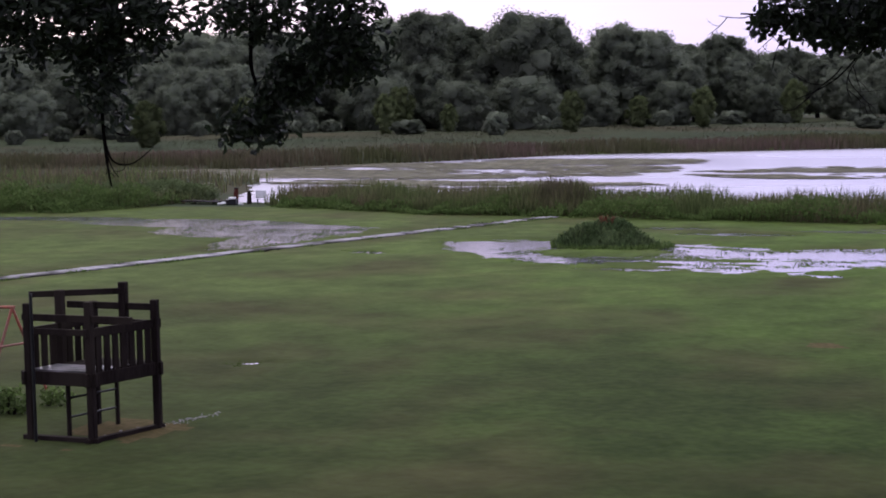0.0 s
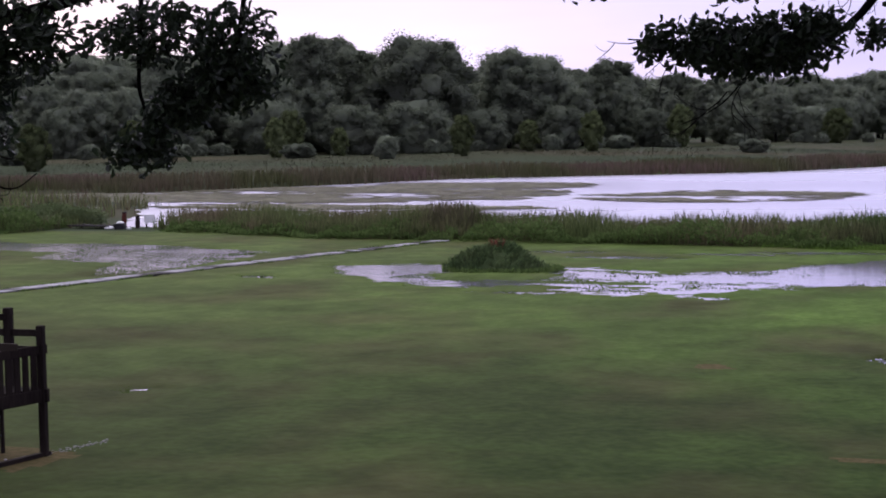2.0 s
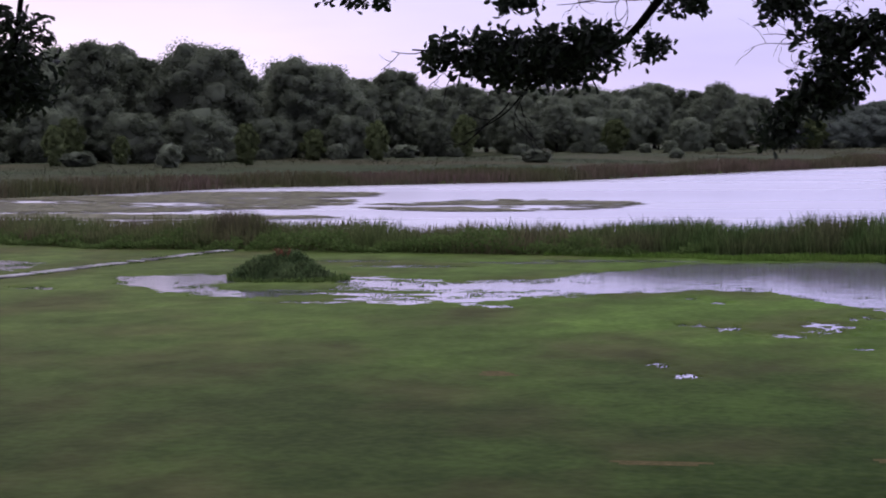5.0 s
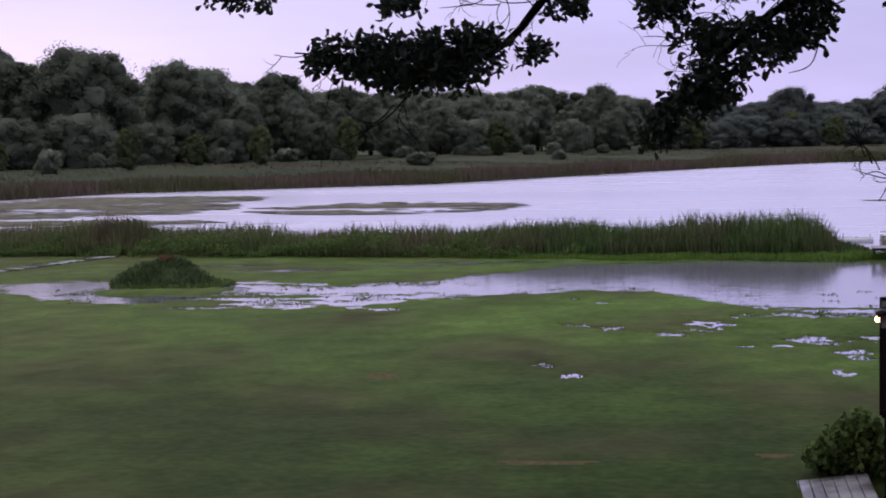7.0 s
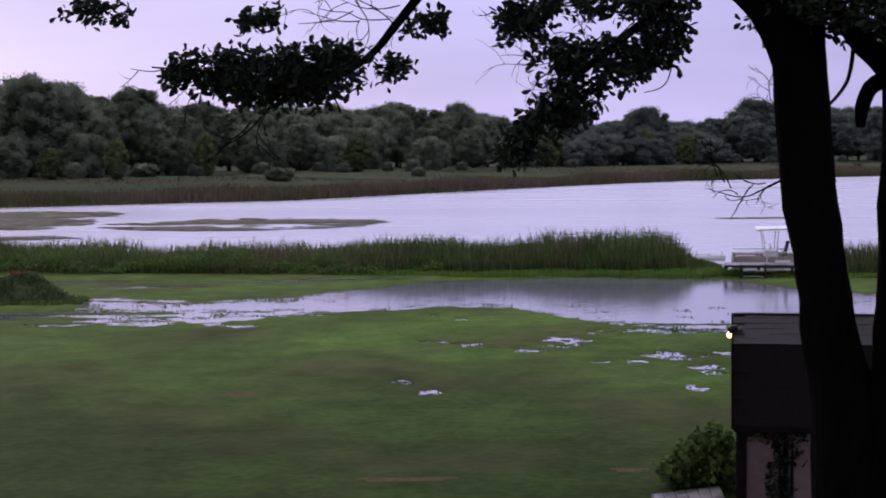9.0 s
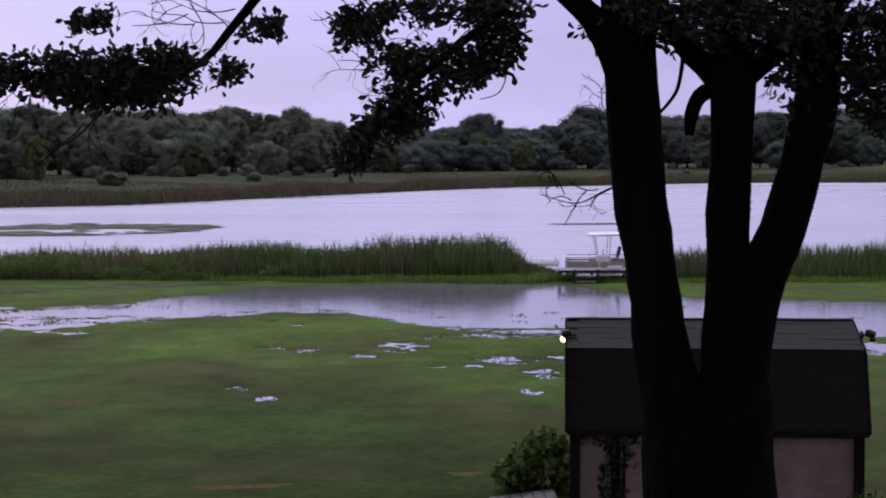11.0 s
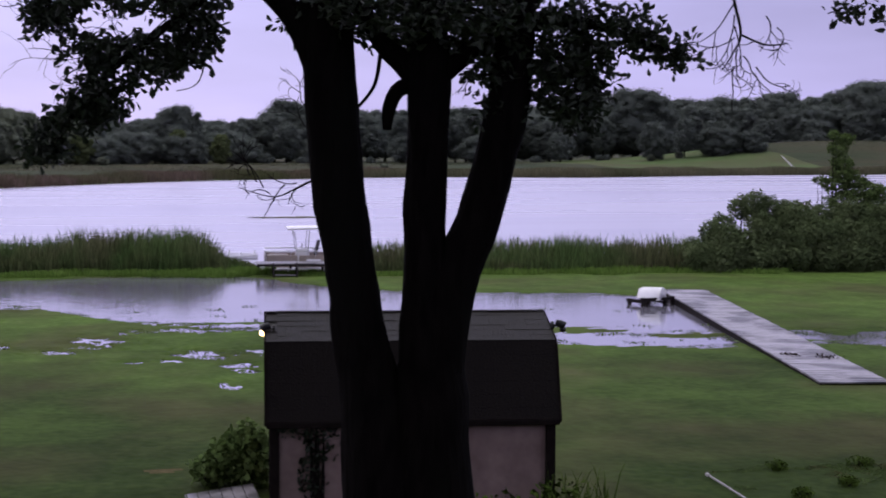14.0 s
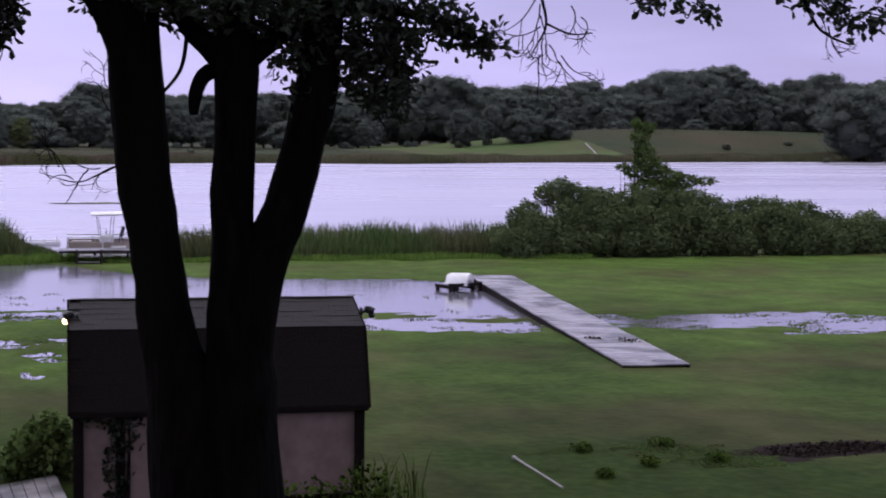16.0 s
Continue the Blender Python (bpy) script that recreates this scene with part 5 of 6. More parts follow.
boat = thing("pontoon_boat", pose(9.65, 59.6, -0.40, 0, 0, -8), "cream pontoon boat with a white canopy, moored at the landing", "boat")
for y in (0.25, 1.75):
    part("pontoon", tube([(-0.1, y, 0.32), (0.5, y, 0.22), (2.0, y, 0.22), (4.4, y, 0.22)], [0.06, 0.26, 0.28, 0.28], 14), ALU, boat, smooth=True)
part("deck", boxed(2.2, 1.0, 0.55, 4.4, 2.1, 0.07), ALU, boat)
for y in (0.0, 2.0):
    for k in range(3):
        part("side_panel", boxed(0.95 + k * 1.25, y, 0.84, 1.2, 0.03, 0.46, None, 0.01), CREAM, boat)
    part("rail", tube([(0.3, y, 1.24), (4.2, y, 1.24)], 0.02, 8), ALU, boat)
    for k in range(5):
        part("rail_post", tube([(0.33 + k * 0.95, y, 0.58), (0.33 + k * 0.95, y, 1.24)], 0.016, 6), ALU, boat)
part("lettering", boxed(2.15, -0.022, 0.88, 0.55, 0.008, 0.10, None, 0.002), WHITE, boat, "unreadable white lettering")
part("end_panel", boxed(0.32, 1.0, 0.84, 0.03, 1.9, 0.46), CREAM, boat)
part("rail", tube([(0.3, 0.0, 1.24), (0.3, 2.0, 1.24)], 0.02, 8), ALU, boat)
part("bench", boxed(0.85, 1.6, 0.80, 0.8, 0.6, 0.44, None, 0.04), CREAM, boat)
con = part("console", boxed(1.75, 0.5, 0.95, 0.5, 0.6, 0.75, None, 0.05), WHITE, boat, "pale steering console")
part("windscreen", boxed(1.72, 0.5, 1.42, 0.03, 0.5, 0.2), GLASS_DARK, con)
seat = part("seat", boxed(2.2, 0.5, 0.95, 0.45, 0.5, 0.12, None, 0.04), VINYL, boat)
part("backrest", box(bmesh.new(), 2.3, 0.5, 1.35, 0.12, 0.46, 0.6, Matrix.Rotation(0.25, 4, "Y"), 0.04), VINYL, seat)
part("seat_post", tube([(2.2, 0.5, 0.56), (2.2, 0.5, 0.92)], 0.05, 8), METAL_DARK, boat)
bm = bmesh.new()
bmesh.ops.create_grid(bm, x_segments=10, y_segments=8, size=1.0)
for v in bm.verts:
    v.co = Vector((v.co.x * 1.35 + 2.5, v.co.y * 1.05 + 1.0, 2.12 - 0.03 * v.co.x ** 2 - 0.05 * v.co.y ** 2))
ret = bmesh.ops.extrude_face_region(bm, geom=list(bm.faces))
for v in [g for g in ret["geom"] if isinstance(g, bmesh.types.BMVert)]:
    v.co.z += 0.05
bmesh.ops.recalc_face_normals(bm, faces=bm.faces)
part("canopy", bm, WHITE, boat, "white canvas canopy", smooth=True)
for y in (0.0, 2.0):
    part("canopy_pole", tube([(1.55, y, 0.6), (1.5, y, 1.4), (1.4, y, 2.02)], 0.018, 6), ALU, boat)
    part("canopy_pole", tube([(1.9, y, 0.6), (1.95, y, 1.4), (2.0, y, 2.05)], 0.018, 6), ALU, boat)
    part("canopy_pole", tube([(2.6, y, 0.6), (3.1, y, 1.4), (3.6, y, 2.02)], 0.018, 6), ALU, boat)
engine = part("outboard", boxed(4.6, 1.0, 0.85, 0.42, 0.4, 0.5, None, 0.08), VINYL, boat, "black outboard motor")
part("engine_leg", boxed(4.62, 1.0, 0.3, 0.16, 0.1, 0.7, None, 0.03), METAL_DARK, engine)

# pale frame of a boat lift standing in the lake beyond the reeds
lift = thing("boat_lift", pose(9.66, 67.31, 0.0, 0, 0, -10), "low pale metal boat lift standing in the lake", "boat lift")
for x in (0.0, 0.55, 1.1):
    for y in (0.0, 1.2):
        part("post", tube([(x, y, -0.6), (x, y, 0.27 + 0.08 * math.sin(5 * x + y))], 0.035, 8), WHITE, lift)
for y in (0.0, 1.2):
    part("rail", tube([(-0.1, y, 0.16), (1.25, y, 0.16)], 0.03, 6), WHITE, lift)
    part("bunk", boxed(0.55, y, 0.05, 1.4, 0.09, 0.1), ALU, lift)

# ---- white rowing boat on a stand ----
stand_ob = thing("boat_stand", pose(19.35, 44.85, 0.0, 0, 0, 15), "dark timber boat stand in shallow flood water", "stand")
for x in (-0.32, 0.34):
    part("crossbeam", beam((x, -0.55, 0.12), (x, 0.55, 0.12), 0.1, 0.1), WOOD_EDGE, stand_ob)
    for y in (-0.45, 0.45):
        part("leg", boxed(x, y, -0.05, 0.1, 0.1, 0.36), WOOD_EDGE, stand_ob)
part("rail", beam((-0.62, -0.5, 0.22), (0.66, -0.5, 0.22), 0.08, 0.08), WOOD_EDGE, stand_ob)
for x in (-0.55, 0.6):
    part("end_post", boxed(x, -0.5, 0.06, 0.1, 0.1, 0.44), WOOD_EDGE, stand_ob)
row = thing("rowing_boat", pose(19.45, 44.7, 0.17, 4, 8, 42), "white upturned rowing boat on a dark stand", "boat")
bm = bmesh.new()
hoops = []
for k in range(11):                                # transom first, bow last
    s = k / 10
    half, deep = 0.27 * (1 - 0.8 * s ** 3) ** 0.7, 0.40 * (1 - 0.25 * s ** 2)
    hoops.append([bm.verts.new((half * math.copysign(abs(math.cos(a)) ** 0.85, math.cos(a)), -0.34 + 0.80 * s, deep * math.sin(a) ** 0.85)) for a in [i * math.pi / 12 for i in range(13)]])
for h0, h1 in zip(hoops, hoops[1:]):
    for i in range(12):
        bm.faces.new((h0[i], h1[i], h1[i + 1], h0[i + 1]))
bm.faces.new(hoops[0])
bm.faces.new(hoops[-1][::-1])
bm.faces.new([h[0] for h in hoops] + [h[12] for h in reversed(hoops)])
bmesh.ops.recalc_face_normals(bm, faces=bm.faces)
part("hull", bm, WHITE, row)
part("keel", beam((0, -0.33, 0.40), (0, 0.38, 0.33), 0.03, 0.04), WHITE, row)
for s in (-1, 1):
    part("gunwale", tube([(s * 0.275, -0.34, 0.0), (s * 0.27, 0.0, 0.0), (s * 0.24, 0.25, 0.0), (0.14 * s, 0.46, 0.0)], 0.024, 6), ALU, row)
part("transom_board", boxed(0, -0.352, 0.14, 0.30, 0.02, 0.16), ALU, row)

# ---- lawn edge: pipe, mulch, bare patches ----
pipe = thing("pipe", pose(9.68, 19.4, float(land(9.68, 19.4)) + 0.02, 0, 0, 0), "pale length of pipe lying on the grass", "pipe")
part("tube", tube([(0.12, 1.0, 0.03), (0.0, 0.0, 0.03), (-0.12, -0.95, 0.03)], 0.016, 10), CONCRETE, pipe)
part("collar", tube([(0.12, 1.0, 0.03), (0.133, 1.1, 0.03)], 0.028, 10), CONCRETE, pipe)


def heap(seed, cx, cy, rx, ry, n, size, material, name, label, category, rise=0.05):
    rng = np.random.default_rng(seed)
    a, r = rng.uniform(0, 2 * np.pi, n), np.sqrt(rng.uniform(0, 1, n))
    r = r * (1 + 0.35 * lattice(np.cos(a) * 3, np.sin(a) * 3, 1.0, seed))
    x, y = cx + rx * r * np.cos(a), cy + ry * r * np.sin(a)
    p = np.stack([x, y, land(x, y) + rise * np.clip(1 - r, 0, 1) * rng.uniform(0.3, 1, n)], 1)
    me = leaves(name, p, rng.uniform(0.5, 1.5, n) * size, rng, 0.0, 0.35)
    return tagged(part_mesh(name, me, material), label, category, kind="stuff")


heap(301, 14.8, 19.6, 1.35, 0.5, 1500, 0.045, MULCH, "mulch_bed", "dark wet mulch spread on the lawn", "mulch", 0.03)

for k, (x, y, r) in enumerate(((11.05, 20.75, 0.16), (12.4, 20.7, 0.2), (12.6, 19.45, 0.22), (11.5, 19.5, 0.14), (10.5, 19.0, 0.15))):
    shrub_mass("lawn_weed", 110 + k, [(x, y, 0.06, r, r, 0.09), (x + 0.6 * r, y + 0.05, 0.04, 0.7 * r, 0.7 * r, 0.07)], 420, 0.035, LUSH, "small dark weed clump in the rough garden bed", "weed", 0.3)
rng = np.random.default_rng(305)
n = 26000
x, y = rng.uniform(9.9, 14.2, n), rng.uniform(18.3, 21.3, n)
keep = (lattice(x, y, 0.7, 41) + 0.6 * lattice(x, y, 0.25, 42) > 0.1) & (y < 21.25 - 0.02 * x + 0.2 * lattice(x, y, 0.5, 43)) & (y > 21.4 - 0.27 * (x - 3.0) + 0.3 * lattice(x, y, 0.6, 44))
x, y = x[keep], y[keep]
dry = lattice(x, y, 0.9, 45) + 0.5 * lattice(x, y, 0.3, 46) > 0.35
for chosen, material, name, label in ((dry, SOIL, "dead_growth", "brown dead growth in the rough garden bed"), (~dry, WEED, "rough_grass", "rough uneven grass grown over a garden bed")):
    m = int(chosen.sum())
    me = blades(name, on_land(x[chosen], y[chosen], 0.01), rng.uniform(0.01, 0.035, m), rng.uniform(0.006, 0.014, m), 1.0, rng)
    soften(me, np.tile((0.0, 0.0, 1.0), (len(me.vertices), 1)))
    tagged(part_mesh(name, me, material), label, "grass", kind="stuff")

# grass grown over the boardwalk's edges
rng = np.random.default_rng(320)
s = rng.uniform(0, 1, 3500)
s = s[lattice(s * 60, 0 * s, 1.0, 4) > -0.1]
e = np.where(rng.uniform(0, 1, len(s)) < 0.5, -1, 1) * rng.normal(0.44, 0.07, len(s))
x, y = -30.3 + 10.0 * s + 0.957 * e, 30.0 + 33.0 * s - 0.290 * e
me = blades("walk_grass", on_land(x, y, 0.0), rng.uniform(0.04, 0.11, len(s)), rng.uniform(0.02, 0.04, len(s)), 0.8, rng)
tagged(part_mesh("walk_grass", me, WEED), "grass grown up along the boardwalk", "grass", kind="stuff")

# grass standing in the shallows
rng = np.random.default_rng(311)
x, y = rng.uniform(-32, 30, 500000), rng.uniform(24, 60, 500000)
w = wetness(x, y)
z = land(x, y)
keep = (z < 0.012) & (z > -0.03) & (w > -0.8) & (lattice(x, y * 1.5, 0.9, 23) + 0.7 * lattice(x, y * 1.5, 0.3, 24) > 0.1)
x, y = x[keep][:60000], y[keep][:60000]
p = np.stack([x, y, np.full(len(x), -0.01)], 1)
me = blades("shallow_grass", p, rng.uniform(0.015, 0.05, len(x)), rng.uniform(0.015, 0.035, len(x)), 1.0, rng)
tagged(part_mesh("shallow_grass", me, LUSH), "short grass standing in the shallow flood water", "grass", kind="stuff")

rng = np.random.default_rng(312)
x, y = rng.uniform(-48, -24, 90000), rng.uniform(46, 61, 90000)
z = land(x, y)
keep = (z < 0.0) & (lattice(x, y, 1.6, 25) + 0.8 * lattice(x, y, 0.5, 26) > -0.5) & (np.abs((x + 30.3) * 33.0 - (y - 30.0) * 10.0) / 34.5 > 0.5)
x, y = x[keep][:9000], y[keep][:9000]
me = blades("shallow_grass", np.stack([x, y, np.full(len(x), -0.01)], 1), rng.uniform(0.02, 0.055, len(x)), rng.uniform(0.012, 0.03, len(x)), 1.0, rng)
tagged(part_mesh("shallow_grass", me, LUSH), "grass standing through the flooded corner of the lawn", "grass", kind="stuff")
# grass standing through the puddles
rng = np.random.default_rng(313)
px, py = [], []
for bx, by, rx, ry in PUDDLES:
    m = int(1100 * rx * ry)
    a, r = rng.uniform(0, 2 * np.pi, m), np.sqrt(rng.uniform(0, 1, m)) * 1.25
    px.append(bx + rx * r * np.cos(a))
    py.append(by + ry * r * np.sin(a))
x, y = np.concatenate(px), np.concatenate(py)
keep = lattice(x, y * 0.8, 0.22, 27) + 0.6 * lattice(x, y, 0.5, 28) > -0.2
x, y = x[keep], y[keep]
me = blades("puddle_grass", np.stack([x, y, np.full(len(x), -0.01)], 1), rng.uniform(0.015, 0.05, len(x)), rng.uniform(0.012, 0.03, len(x)), 1.0, rng)
soften(me, np.tile((0.0, 0.0, 1.0), (len(me.vertices), 1)))
tagged(part_mesh("puddle_grass", me, LUSH), "short grass standing through puddles on the lawn", "grass", kind="stuff")
# small tufts breaking the flood water
rng = np.random.default_rng(331)
c = np.stack([rng.uniform(-20, 22, 110), rng.uniform(39, 57, 110)], 1)
c = c[(wetness(c[:, 0], c[:, 1]) > 0.3) & (c[:, 1] < lake_near(c[:, 0]) - 4)]
spots = np.repeat(c, 16, axis=0) + rng.normal(0, 1, (16 * len(c), 2)) * np.array([0.16, 0.22])
me = blades("flood_tuft", np.column_stack([spots, np.full(len(spots), -0.02)]), rng.uniform(0.03, 0.09, len(spots)), rng.uniform(0.02, 0.04, len(spots)), 1.0, rng)
tagged(part_mesh("flood_tuft", me, LUSH), "small dark grass tufts breaking the flood water", "grass", kind="stuff")
for k, (x, y, z) in enumerate(((17.3, 31.9, 0.155), (17.85, 31.3, 0.15))):
    litter = thing("leaf_litter", pose(x, y, z), "small dark clump of wet leaves on the dock", "leaf litter")
    r2 = np.random.default_rng(340 + k)
    part_mesh("leaf_clump", leaves("leaf_clump", r2.normal(0, 1, (60, 3)) * np.array([0.10, 0.12, 0.012]), r2.uniform(0.04, 0.08, 60), r2, 0.0, 0.4), MULCH, litter)

# ---- the oak over the lawn ----
oak = thing("oak_tree", pose(3.2, 12.1, 0.0), "big dark three-stemmed oak in front of the shed", "tree")
OB = Vector((3.2, 12.1, 0.0))


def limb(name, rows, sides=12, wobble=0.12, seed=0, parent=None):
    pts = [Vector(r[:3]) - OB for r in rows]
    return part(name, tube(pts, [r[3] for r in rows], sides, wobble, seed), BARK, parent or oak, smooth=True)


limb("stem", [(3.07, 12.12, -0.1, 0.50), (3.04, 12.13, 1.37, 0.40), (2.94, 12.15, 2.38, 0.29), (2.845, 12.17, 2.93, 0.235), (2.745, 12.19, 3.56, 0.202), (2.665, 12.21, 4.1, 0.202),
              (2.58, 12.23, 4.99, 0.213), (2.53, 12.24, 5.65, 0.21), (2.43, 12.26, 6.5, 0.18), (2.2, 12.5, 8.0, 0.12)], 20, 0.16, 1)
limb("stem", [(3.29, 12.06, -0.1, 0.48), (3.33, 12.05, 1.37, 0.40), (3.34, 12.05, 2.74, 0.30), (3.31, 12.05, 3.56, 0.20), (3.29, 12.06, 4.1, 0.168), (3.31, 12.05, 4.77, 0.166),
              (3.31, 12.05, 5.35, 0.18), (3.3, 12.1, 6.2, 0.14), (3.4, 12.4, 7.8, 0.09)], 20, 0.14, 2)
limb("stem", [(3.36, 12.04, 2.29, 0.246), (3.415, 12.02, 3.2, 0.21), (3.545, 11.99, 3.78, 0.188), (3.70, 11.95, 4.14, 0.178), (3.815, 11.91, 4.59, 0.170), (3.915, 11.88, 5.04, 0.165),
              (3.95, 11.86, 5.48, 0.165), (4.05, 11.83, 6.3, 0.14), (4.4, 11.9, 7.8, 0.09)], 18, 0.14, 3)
limb("limb", [(3.29, 12.06, 5.21, 0.13), (3.12, 12.11, 5.39, 0.10), (2.95, 12.15, 5.56, 0.08), (2.73, 12.2, 5.96, 0.06)], 10, 0.1, 4)
limb("limb", [(3.31, 12.05, 5.22, 0.11), (3.5, 12.0, 5.38, 0.085), (3.76, 11.92, 5.60, 0.075), (4.18, 11.78, 5.97, 0.07)], 10, 0.1, 5)
limb("stub", [(3.19, 12.08, 5.23, 0.067), (3.07, 12.12, 5.16, 0.063), (3.01, 12.13, 5.01, 0.056), (3.0, 12.14, 4.86, 0.036)], 10, 0.1, 6)
left_limb = limb("limb", [(2.52, 12.24, 5.30, 0.16), (2.36, 12.28, 5.62, 0.12), (2.14, 12.33, 5.90, 0.095), (1.5, 12.42, 6.35, 0.085), (0.17, 12.5, 6.6, 0.08), (-1.6, 12.3, 6.6, 0.075), (-3.4, 12.0, 6.65, 0.075), (-4.98, 11.46, 6.55, 0.07),
                          (-5.98, 10.97, 5.95, 0.06), (-6.92, 10.41, 5.58, 0.05), (-7.92, 9.67, 5.5, 0.04)], 10, 0.1, 7)
limb("branch", [(0.17, 12.5, 6.6, 0.05), (-0.52, 12.49, 5.75, 0.036), (-0.74, 12.48, 5.49, 0.030), (-1.0, 12.46, 5.32, 0.022), (-1.44, 12.42, 5.24, 0.016), (-1.88, 12.36, 5.33, 0.013), (-2.45, 12.27, 5.38, 0.006)], 8, 0.1, 8, left_limb)
limb("branch", [(-1.44, 12.42, 5.22, 0.010), (-1.67, 12.39, 4.93, 0.007), (-1.84, 12.36, 4.80, 0.005), (-2.04, 12.33, 4.71, 0.003)], 6, 0.1, 9, left_limb)
limb("branch", [(1.75, 12.38, 6.2, 0.05), (1.55, 12.39, 5.85, 0.04), (1.21, 12.44, 5.57, 0.031), (0.81, 12.47, 5.23, 0.020), (0.5, 12.49, 4.83, 0.011)], 8, 0.1, 10, left_limb)
limb("branch", [(1.64, 12.39, 5.65, 0.009), (1.56, 12.4, 5.24, 0.005), (1.38, 12.42, 5.15, 0.003)], 6, 0.1, 11, left_limb)
limb("branch", [(-6.99, 10.36, 5.55, 0.022), (-7.0, 10.35, 4.7, 0.014), (-6.99, 10.37, 4.35, 0.010), (-6.96, 10.38, 4.13, 0.006)], 6, 0.1, 12, left_limb)
limb("branch", [(-7.0, 10.36, 4.53, 0.009), (-6.95, 10.39, 4.33, 0.008), (-6.83, 10.47, 4.30, 0.006), (-6.70, 10.55, 4.41, 0.004)], 6, 0.1, 13, left_limb)
limb("branch", [(-5.98, 10.97, 5.9, 0.022), (-6.02, 10.95, 5.12, 0.016), (-5.99, 10.97, 4.86, 0.012), (-6.05, 10.94, 4.59, 0.008)], 6, 0.1, 14, left_limb)
limb("branch", [(-5.2, 11.4, 6.5, 0.03), (-5.3, 11.3, 5.6, 0.02), (-5.4, 11.28, 5.1, 0.012)], 6, 0.1, 15, left_limb)
limb("branch", [(2.6, 12.2, 4.52, 0.016), (2.45, 12.26, 4.47, 0.010), (2.29, 12.29, 4.39, 0.007), (2.12, 12.32, 4.33, 0.005), (1.86, 12.36, 4.40, 0.003)], 6, 0.1, 16)
limb("branch", [(2.95, 12.15, 5.50, 0.018), (2.90, 12.16, 5.21, 0.015), (2.74, 12.19, 5.00, 0.012)], 6, 0.1, 17)
right_limb = limb("limb", [(3.98, 11.84, 5.7, 0.10), (4.43, 11.69, 5.72, 0.045), (4.92, 11.49, 5.55, 0.02), (5.2, 11.37, 5.46, 0.006)], 8, 0.1, 18)
high_limb = limb("limb", [(4.05, 11.83, 6.3, 0.10), (4.9, 11.5, 6.35, 0.07), (5.9, 11.0, 6.2, 0.05), (7.0, 10.3, 6.1, 0.035), (7.9, 9.7, 6.0, 0.02)], 8, 0.1, 19)
limb("branch", [(5.45, 11.22, 6.25, 0.02), (5.53, 11.21, 5.87, 0.013), (5.58, 11.19, 5.61, 0.011), (5.52, 11.22, 5.45, 0.007), (5.45, 11.25, 5.33, 0.003)], 6, 0.1, 20, high_limb)
limb("branch", [(5.58, 11.19, 5.61, 0.009), (5.75, 11.10, 5.53, 0.007), (5.90, 11.02, 5.54, 0.004)], 6, 0.1, 21, high_limb)
limb("branch", [(7.2, 10.22, 6.05, 0.025), (7.35, 10.11, 5.6, 0.013), (7.55, 9.96, 5.45, 0.007)], 6, 0.1, 22, high_limb)


def spray(name, seed, masses, per, parent, deep=0.55):
    """Oak foliage: twigs that end in rosettes of leaves, filling uneven masses (centre, half width, half height)."""
    rng = np.random.default_rng(seed)
    tips, bm = [], bmesh.new()
    for x, y, z, rx, rz in masses:
        side = Vector((y, -x, 0)).normalized()
        ahead = Vector((x, y, 0)).normalized()
        count = max(4, int(per * rx * rz / 0.05))
        for k in range(count):
            a, r = rng.uniform(0, 2 * math.pi), math.sqrt(rng.uniform(0, 1)) * rng.uniform(0.85, 1.2)
            c = Vector((x, y, z)) + side * rx * r * math.cos(a) + Vector((0, 0, 1)) * rz * r * math.sin(a) + ahead * rng.uniform(-1, 1) * deep * max(rx, rz)
            tips.append(c)
            if k % 3 == 0:
                root = Vector((x, y, z + rz * 0.3)) + (c - Vector((x, y, z))) * 0.35
                bend = (root + c) / 2 + Vector(rng.normal(0, 0.04, 3))
                tube_into(bm, [root - OB, bend - OB, c - OB], [0.008, 0.005, 0.003], 4)
    m = 9
    t = np.repeat(np.array([v[:] for v in tips]), m, axis=0) - np.array(OB)
    t = t + rng.normal(0, 0.035, t.shape)
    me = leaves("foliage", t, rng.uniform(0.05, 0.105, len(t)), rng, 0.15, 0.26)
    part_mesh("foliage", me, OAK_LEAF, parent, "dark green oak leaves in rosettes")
    tagged(part("twig", bm, TWIG, parent), kind="stuff")


spray("left", 401, [(-7.4, 10.07, 5.50, 0.70, 0.24), (-6.85, 10.45, 5.34, 0.45, 0.26), (-6.97, 10.38, 5.08, 0.28, 0.26), (-6.99, 10.36, 4.76, 0.14, 0.18), (-7.9, 9.6, 5.5, 0.5, 0.25), (-7.5, 10.0, 5.3, 0.55, 0.22), (-7.0, 10.35, 5.55, 0.5, 0.2)], 34, left_limb)
spray("left", 402, [(-5.88, 11.03, 5.46, 0.50, 0.20), (-5.37, 11.29, 5.42, 0.36, 0.22), (-5.38, 11.28, 5.09, 0.34, 0.20), (-5.74, 11.11, 4.95, 0.2, 0.18), (-6.02, 10.96, 4.56, 0.27, 0.09), (-5.93, 11.0, 4.76, 0.14, 0.12)], 44, left_limb)
spray("left", 410, [(-5.38, 11.28, 5.10, 0.3, 0.16), (-5.74, 11.11, 4.93, 0.2, 0.15), (-6.02, 10.96, 4.57, 0.25, 0.08), (-5.93, 11.0, 4.74, 0.16, 0.10)], 60, left_limb)
spray("left", 409, [(-6.17, 10.53, 5.64, 0.32, 0.14), (-6.35, 10.42, 5.43, 0.22, 0.13), (-5.98, 10.64, 5.49, 0.2, 0.12)], 6, left_limb)
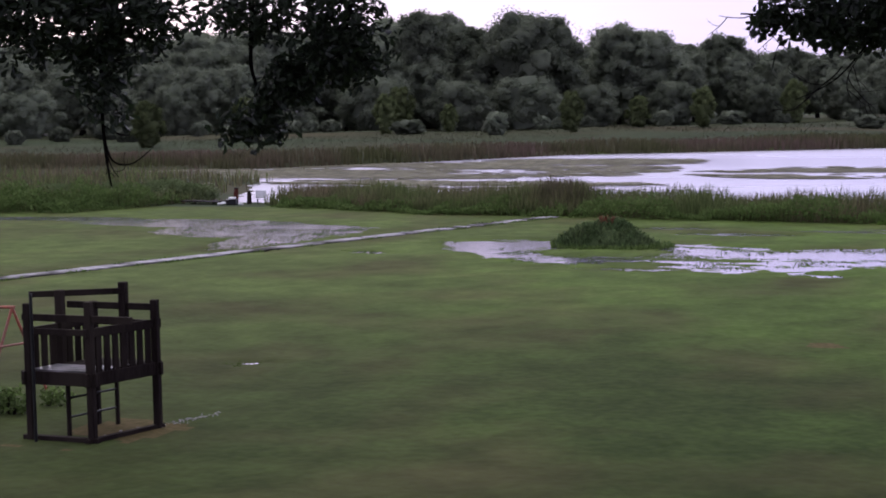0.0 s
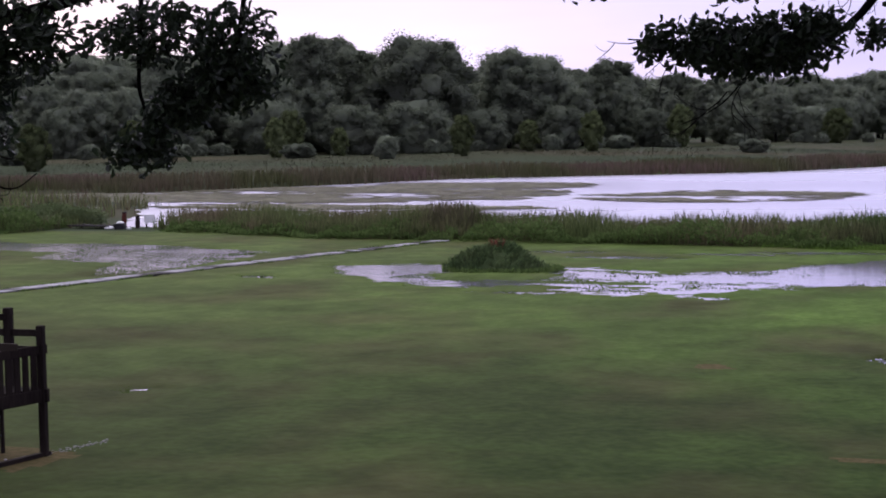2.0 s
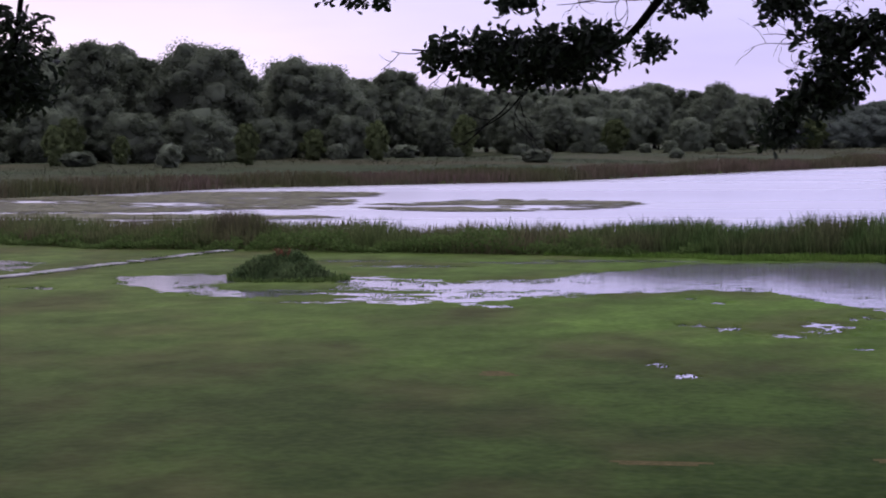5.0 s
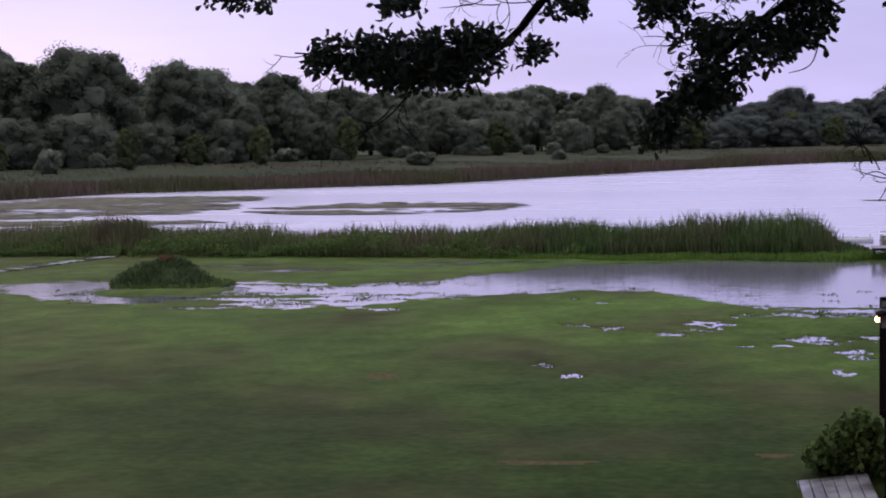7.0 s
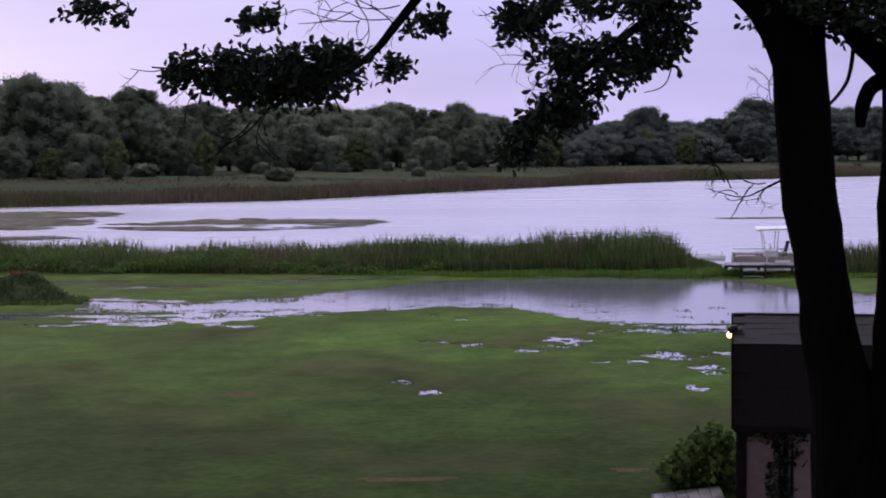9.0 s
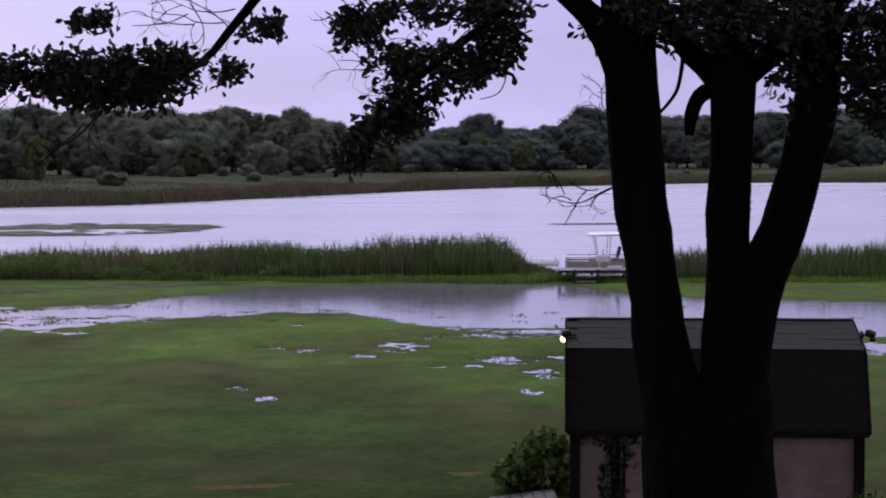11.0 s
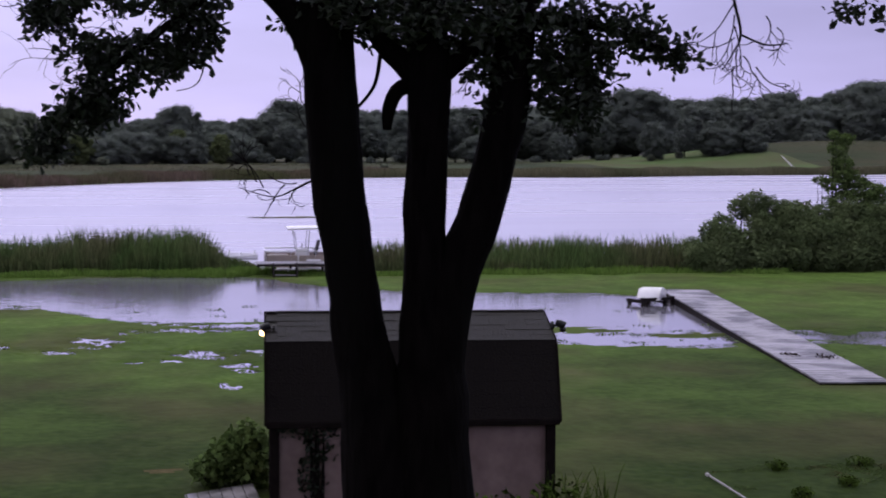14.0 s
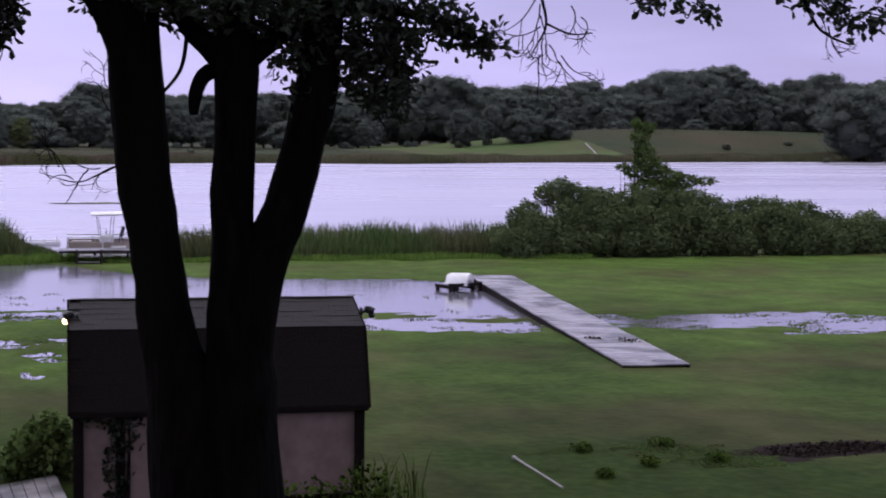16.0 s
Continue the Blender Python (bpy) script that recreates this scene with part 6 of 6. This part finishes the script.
spray("middle", 403, [(-2.01, 12.34, 5.35, 0.34, 0.14), (-1.58, 12.4, 5.31, 0.38, 0.17), (-1.14, 12.45, 5.37, 0.32, 0.19), (-1.44, 12.42, 5.17, 0.36, 0.11), (-0.61, 12.49, 5.36, 0.13, 0.07),
                      (-1.62, 12.39, 5.73, 0.18, 0.07), (-2.84, 12.17, 5.80, 0.25, 0.05), (-0.33, 12.5, 5.72, 0.19, 0.07)], 74, left_limb)
spray("middle", 404, [(0.46, 12.49, 5.72, 0.18, 0.17), (0.99, 12.46, 5.40, 0.44, 0.18), (0.81, 12.47, 5.08, 0.26, 0.15), (0.45, 12.49, 4.76, 0.17, 0.13), (1.51, 12.41, 5.57, 0.2, 0.2), (1.12, 12.45, 5.86, 0.67, 0.09), (0.62, 12.48, 4.94, 0.22, 0.13), (0.36, 12.49, 4.68, 0.1, 0.07)], 68, left_limb)
spray("right", 405, [(3.33, 11.75, 5.78, 1.0, 0.18), (3.2, 12.5, 5.75, 0.9, 0.2), (4.43, 11.69, 5.39, 0.28, 0.20), (4.59, 11.62, 5.66, 0.45, 0.20), (4.39, 11.7, 5.04, 0.18, 0.11), (5.16, 11.38, 5.48, 0.16, 0.13),
                     (4.92, 11.49, 5.52, 0.2, 0.11), (3.76, 11.92, 5.04, 0.12, 0.08)], 40, right_limb)
spray("right", 408, [(3.80, 11.91, 5.34, 0.3, 0.16), (3.87, 11.89, 5.03, 0.2, 0.14), (4.09, 11.81, 5.27, 0.28, 0.2), (4.34, 11.72, 5.12, 0.26, 0.2), (4.54, 11.64, 5.20, 0.22, 0.16), (4.49, 11.67, 4.92, 0.16, 0.1), (3.99, 11.85, 5.47, 0.4, 0.15), (4.32, 11.73, 5.43, 0.35, 0.15), (3.62, 11.95, 5.58, 0.2, 0.13), (3.5, 11.97, 5.68, 0.25, 0.13)], 26, right_limb)
spray("right", 406, [(6.6, 10.61, 5.72, 0.15, 0.09), (7.58, 9.94, 5.66, 0.23, 0.15), (6.3, 10.79, 5.80, 0.27, 0.05), (7.28, 10.16, 5.79, 0.27, 0.06)], 30, high_limb)


def bare_twigs(seed, start, end, n, reach, parent):
    """A leafless twig whose thin curling shoots fork again and again."""
    rng = np.random.default_rng(seed)
    a, b = Vector(start), Vector(end)
    side = Vector((a.y, -a.x, 0)).normalized()
    up, ahead = Vector((0, 0, 1)), Vector((a.x, a.y, 0)).normalized()

    def shoot(bm, p, ang, length, r, level):
        curl = rng.normal(0, 0.22)
        pts = [p]
        for k in range(5):
            ang += curl + rng.normal(0, 0.16)
            pts.append(pts[-1] + (side * math.cos(ang) + up * math.sin(ang) + ahead * rng.normal(0, 0.25)) * length / 5)
            if level and k in (1, 2, 3) and rng.uniform() < 0.75:
                shoot(bm, pts[-1], ang + rng.choice((-1, 1)) * rng.uniform(0.5, 0.95), length * rng.uniform(0.4, 0.7), r * 0.65, level - 1)
        tube_into(bm, [q - OB for q in pts], [r, r * 0.9, r * 0.8, r * 0.7, r * 0.6, r * 0.4], 4)

    d = b - a
    lead = math.atan2(d.z, d.dot(side))
    for k in range(max(2, n // 3)):
        bm = bmesh.new()
        shoot(bm, a + d * (k / max(2, n // 3)) * 0.7, lead + rng.normal(0, 0.45), max(d.length * 0.8, reach * 2) * rng.uniform(0.7, 1.05), 0.0068, 2)
        part("bare_twig", bm, TWIG, parent)


bare_twigs(501, (5.53, 11.21, 5.85), (5.55, 11.21, 5.35), 12, 0.22, high_limb)
bare_twigs(502, (5.75, 11.1, 5.75), (5.95, 11.0, 5.5), 7, 0.18, high_limb)
bare_twigs(503, (2.5, 12.25, 4.95), (2.15, 12.32, 5.2), 7, 0.16, oak)
bare_twigs(504, (2.1, 12.32, 4.35), (1.8, 12.37, 4.62), 12, 0.14, oak)
bare_twigs(524, (2.4, 12.28, 4.45), (2.0, 12.34, 4.40), 9, 0.14, oak)
bare_twigs(525, (2.5, 12.25, 4.75), (2.2, 12.32, 5.05), 6, 0.2, oak)
bare_twigs(505, (1.3, 12.43, 5.7), (0.35, 12.5, 5.35), 9, 0.2, left_limb)
bare_twigs(506, (-1.5, 12.4, 5.1), (-2.05, 12.33, 4.7), 7, 0.16, left_limb)
bare_twigs(507, (-2.1, 12.3, 5.35), (-2.65, 12.2, 5.45), 5, 0.14, left_limb)
bare_twigs(508, (-7.0, 10.36, 4.6), (-6.98, 10.37, 4.2), 7, 0.11, left_limb)
bare_twigs(509, (-0.6, 12.49, 5.75), (-1.3, 12.4, 5.7), 8, 0.18, left_limb)
bare_twigs(510, (7.35, 10.11, 5.7), (7.55, 9.96, 5.4), 8, 0.16, high_limb)
bare_twigs(511, (4.0, 11.85, 5.3), (3.6, 11.95, 5.15), 7, 0.14, oak)
bare_twigs(520, (-0.53, 12.54, 5.86), (-1.31, 12.48, 5.77), 9, 0.2, left_limb)
bare_twigs(521, (1.14, 12.50, 5.49), (0.41, 12.54, 5.42), 9, 0.2, left_limb)
bare_twigs(522, (0.61, 12.54, 5.84), (0.12, 12.55, 5.88), 6, 0.2, left_limb)
bare_twigs(523, (-0.88, 12.52, 5.90), (-0.54, 12.54, 5.73), 6, 0.2, left_limb)
bare_twigs(513, (5.56, 11.2, 5.5), (5.48, 11.23, 5.12), 7, 0.2, high_limb)
bare_twigs(514, (5.6, 11.18, 5.45), (5.85, 11.05, 5.2), 6, 0.18, high_limb)
# the crown above, out of view, added to shade shed, trunk and near lawn
limb("stem", [(2.2, 12.5, 8.0, 0.12), (1.0, 12.0, 9.6, 0.09), (-1.5, 11.0, 10.8, 0.04)], 10, 0.1, 31)
limb("stem", [(4.4, 11.9, 7.8, 0.09), (6.0, 11.0, 9.4, 0.07), (8.0, 10.0, 10.4, 0.03)], 10, 0.1, 32)
limb("stem", [(3.4, 12.4, 7.8, 0.09), (3.6, 13.2, 9.8, 0.07), (3.4, 14.0, 11.8, 0.03)], 10, 0.1, 33)
rng = np.random.default_rng(407)
n = 3000
a, r, k = rng.uniform(0, 2 * np.pi, n), np.sqrt(rng.uniform(0, 1, n)), rng.uniform(-1, 1, n)
x, y = 1.0 + 10.0 * r * np.cos(a), 11.5 + 7.0 * r * np.sin(a)
z = 9.6 + 2.6 * k * np.sqrt(np.clip(1 - r ** 2, 0, 1)) + 0.8 * lattice(x, y, 2.5, 7) + 0.12 * np.clip(y - 12, 0, 9)
tips = np.repeat(np.stack([x, y, z], 1) - np.array(OB), 8, axis=0) + rng.normal(0, 0.16, (8 * n, 3))
part_mesh("foliage", leaves("foliage", tips, rng.uniform(0.16, 0.30, 8 * n), rng, 0.15, 0.24), OAK_LEAF, oak, "unseen high crown of dark oak leaves, spread to shade shed and lawn")


# ---- the house behind the viewpoint, which closes the place ----
house = thing("house", pose(0.5, -0.9, 0.0), "plain house wall and roof behind the upper viewpoint", "house")
part("wall", boxed(0, -4.0, 3.2, 16.0, 8.0, 6.4, None, 0.02), SIDING, house)
bm = bmesh.new()
ends = []
for x in (-8.4, 8.4):
    ends.append([bm.verts.new((x, y, z)) for y, z in ((0.45, 6.25), (-4.0, 8.6), (-8.45, 6.25), (-8.45, 6.41), (-4.0, 8.8), (0.45, 6.41))])
bm.faces.new(ends[0])
bm.faces.new(ends[1][::-1])
for i in range(6):
    j = (i + 1) % 6
    bm.faces.new((ends[0][i], ends[0][j], ends[1][j], ends[1][i]))
bmesh.ops.recalc_face_normals(bm, faces=bm.faces)
part("roof", bm, SHINGLE, house)
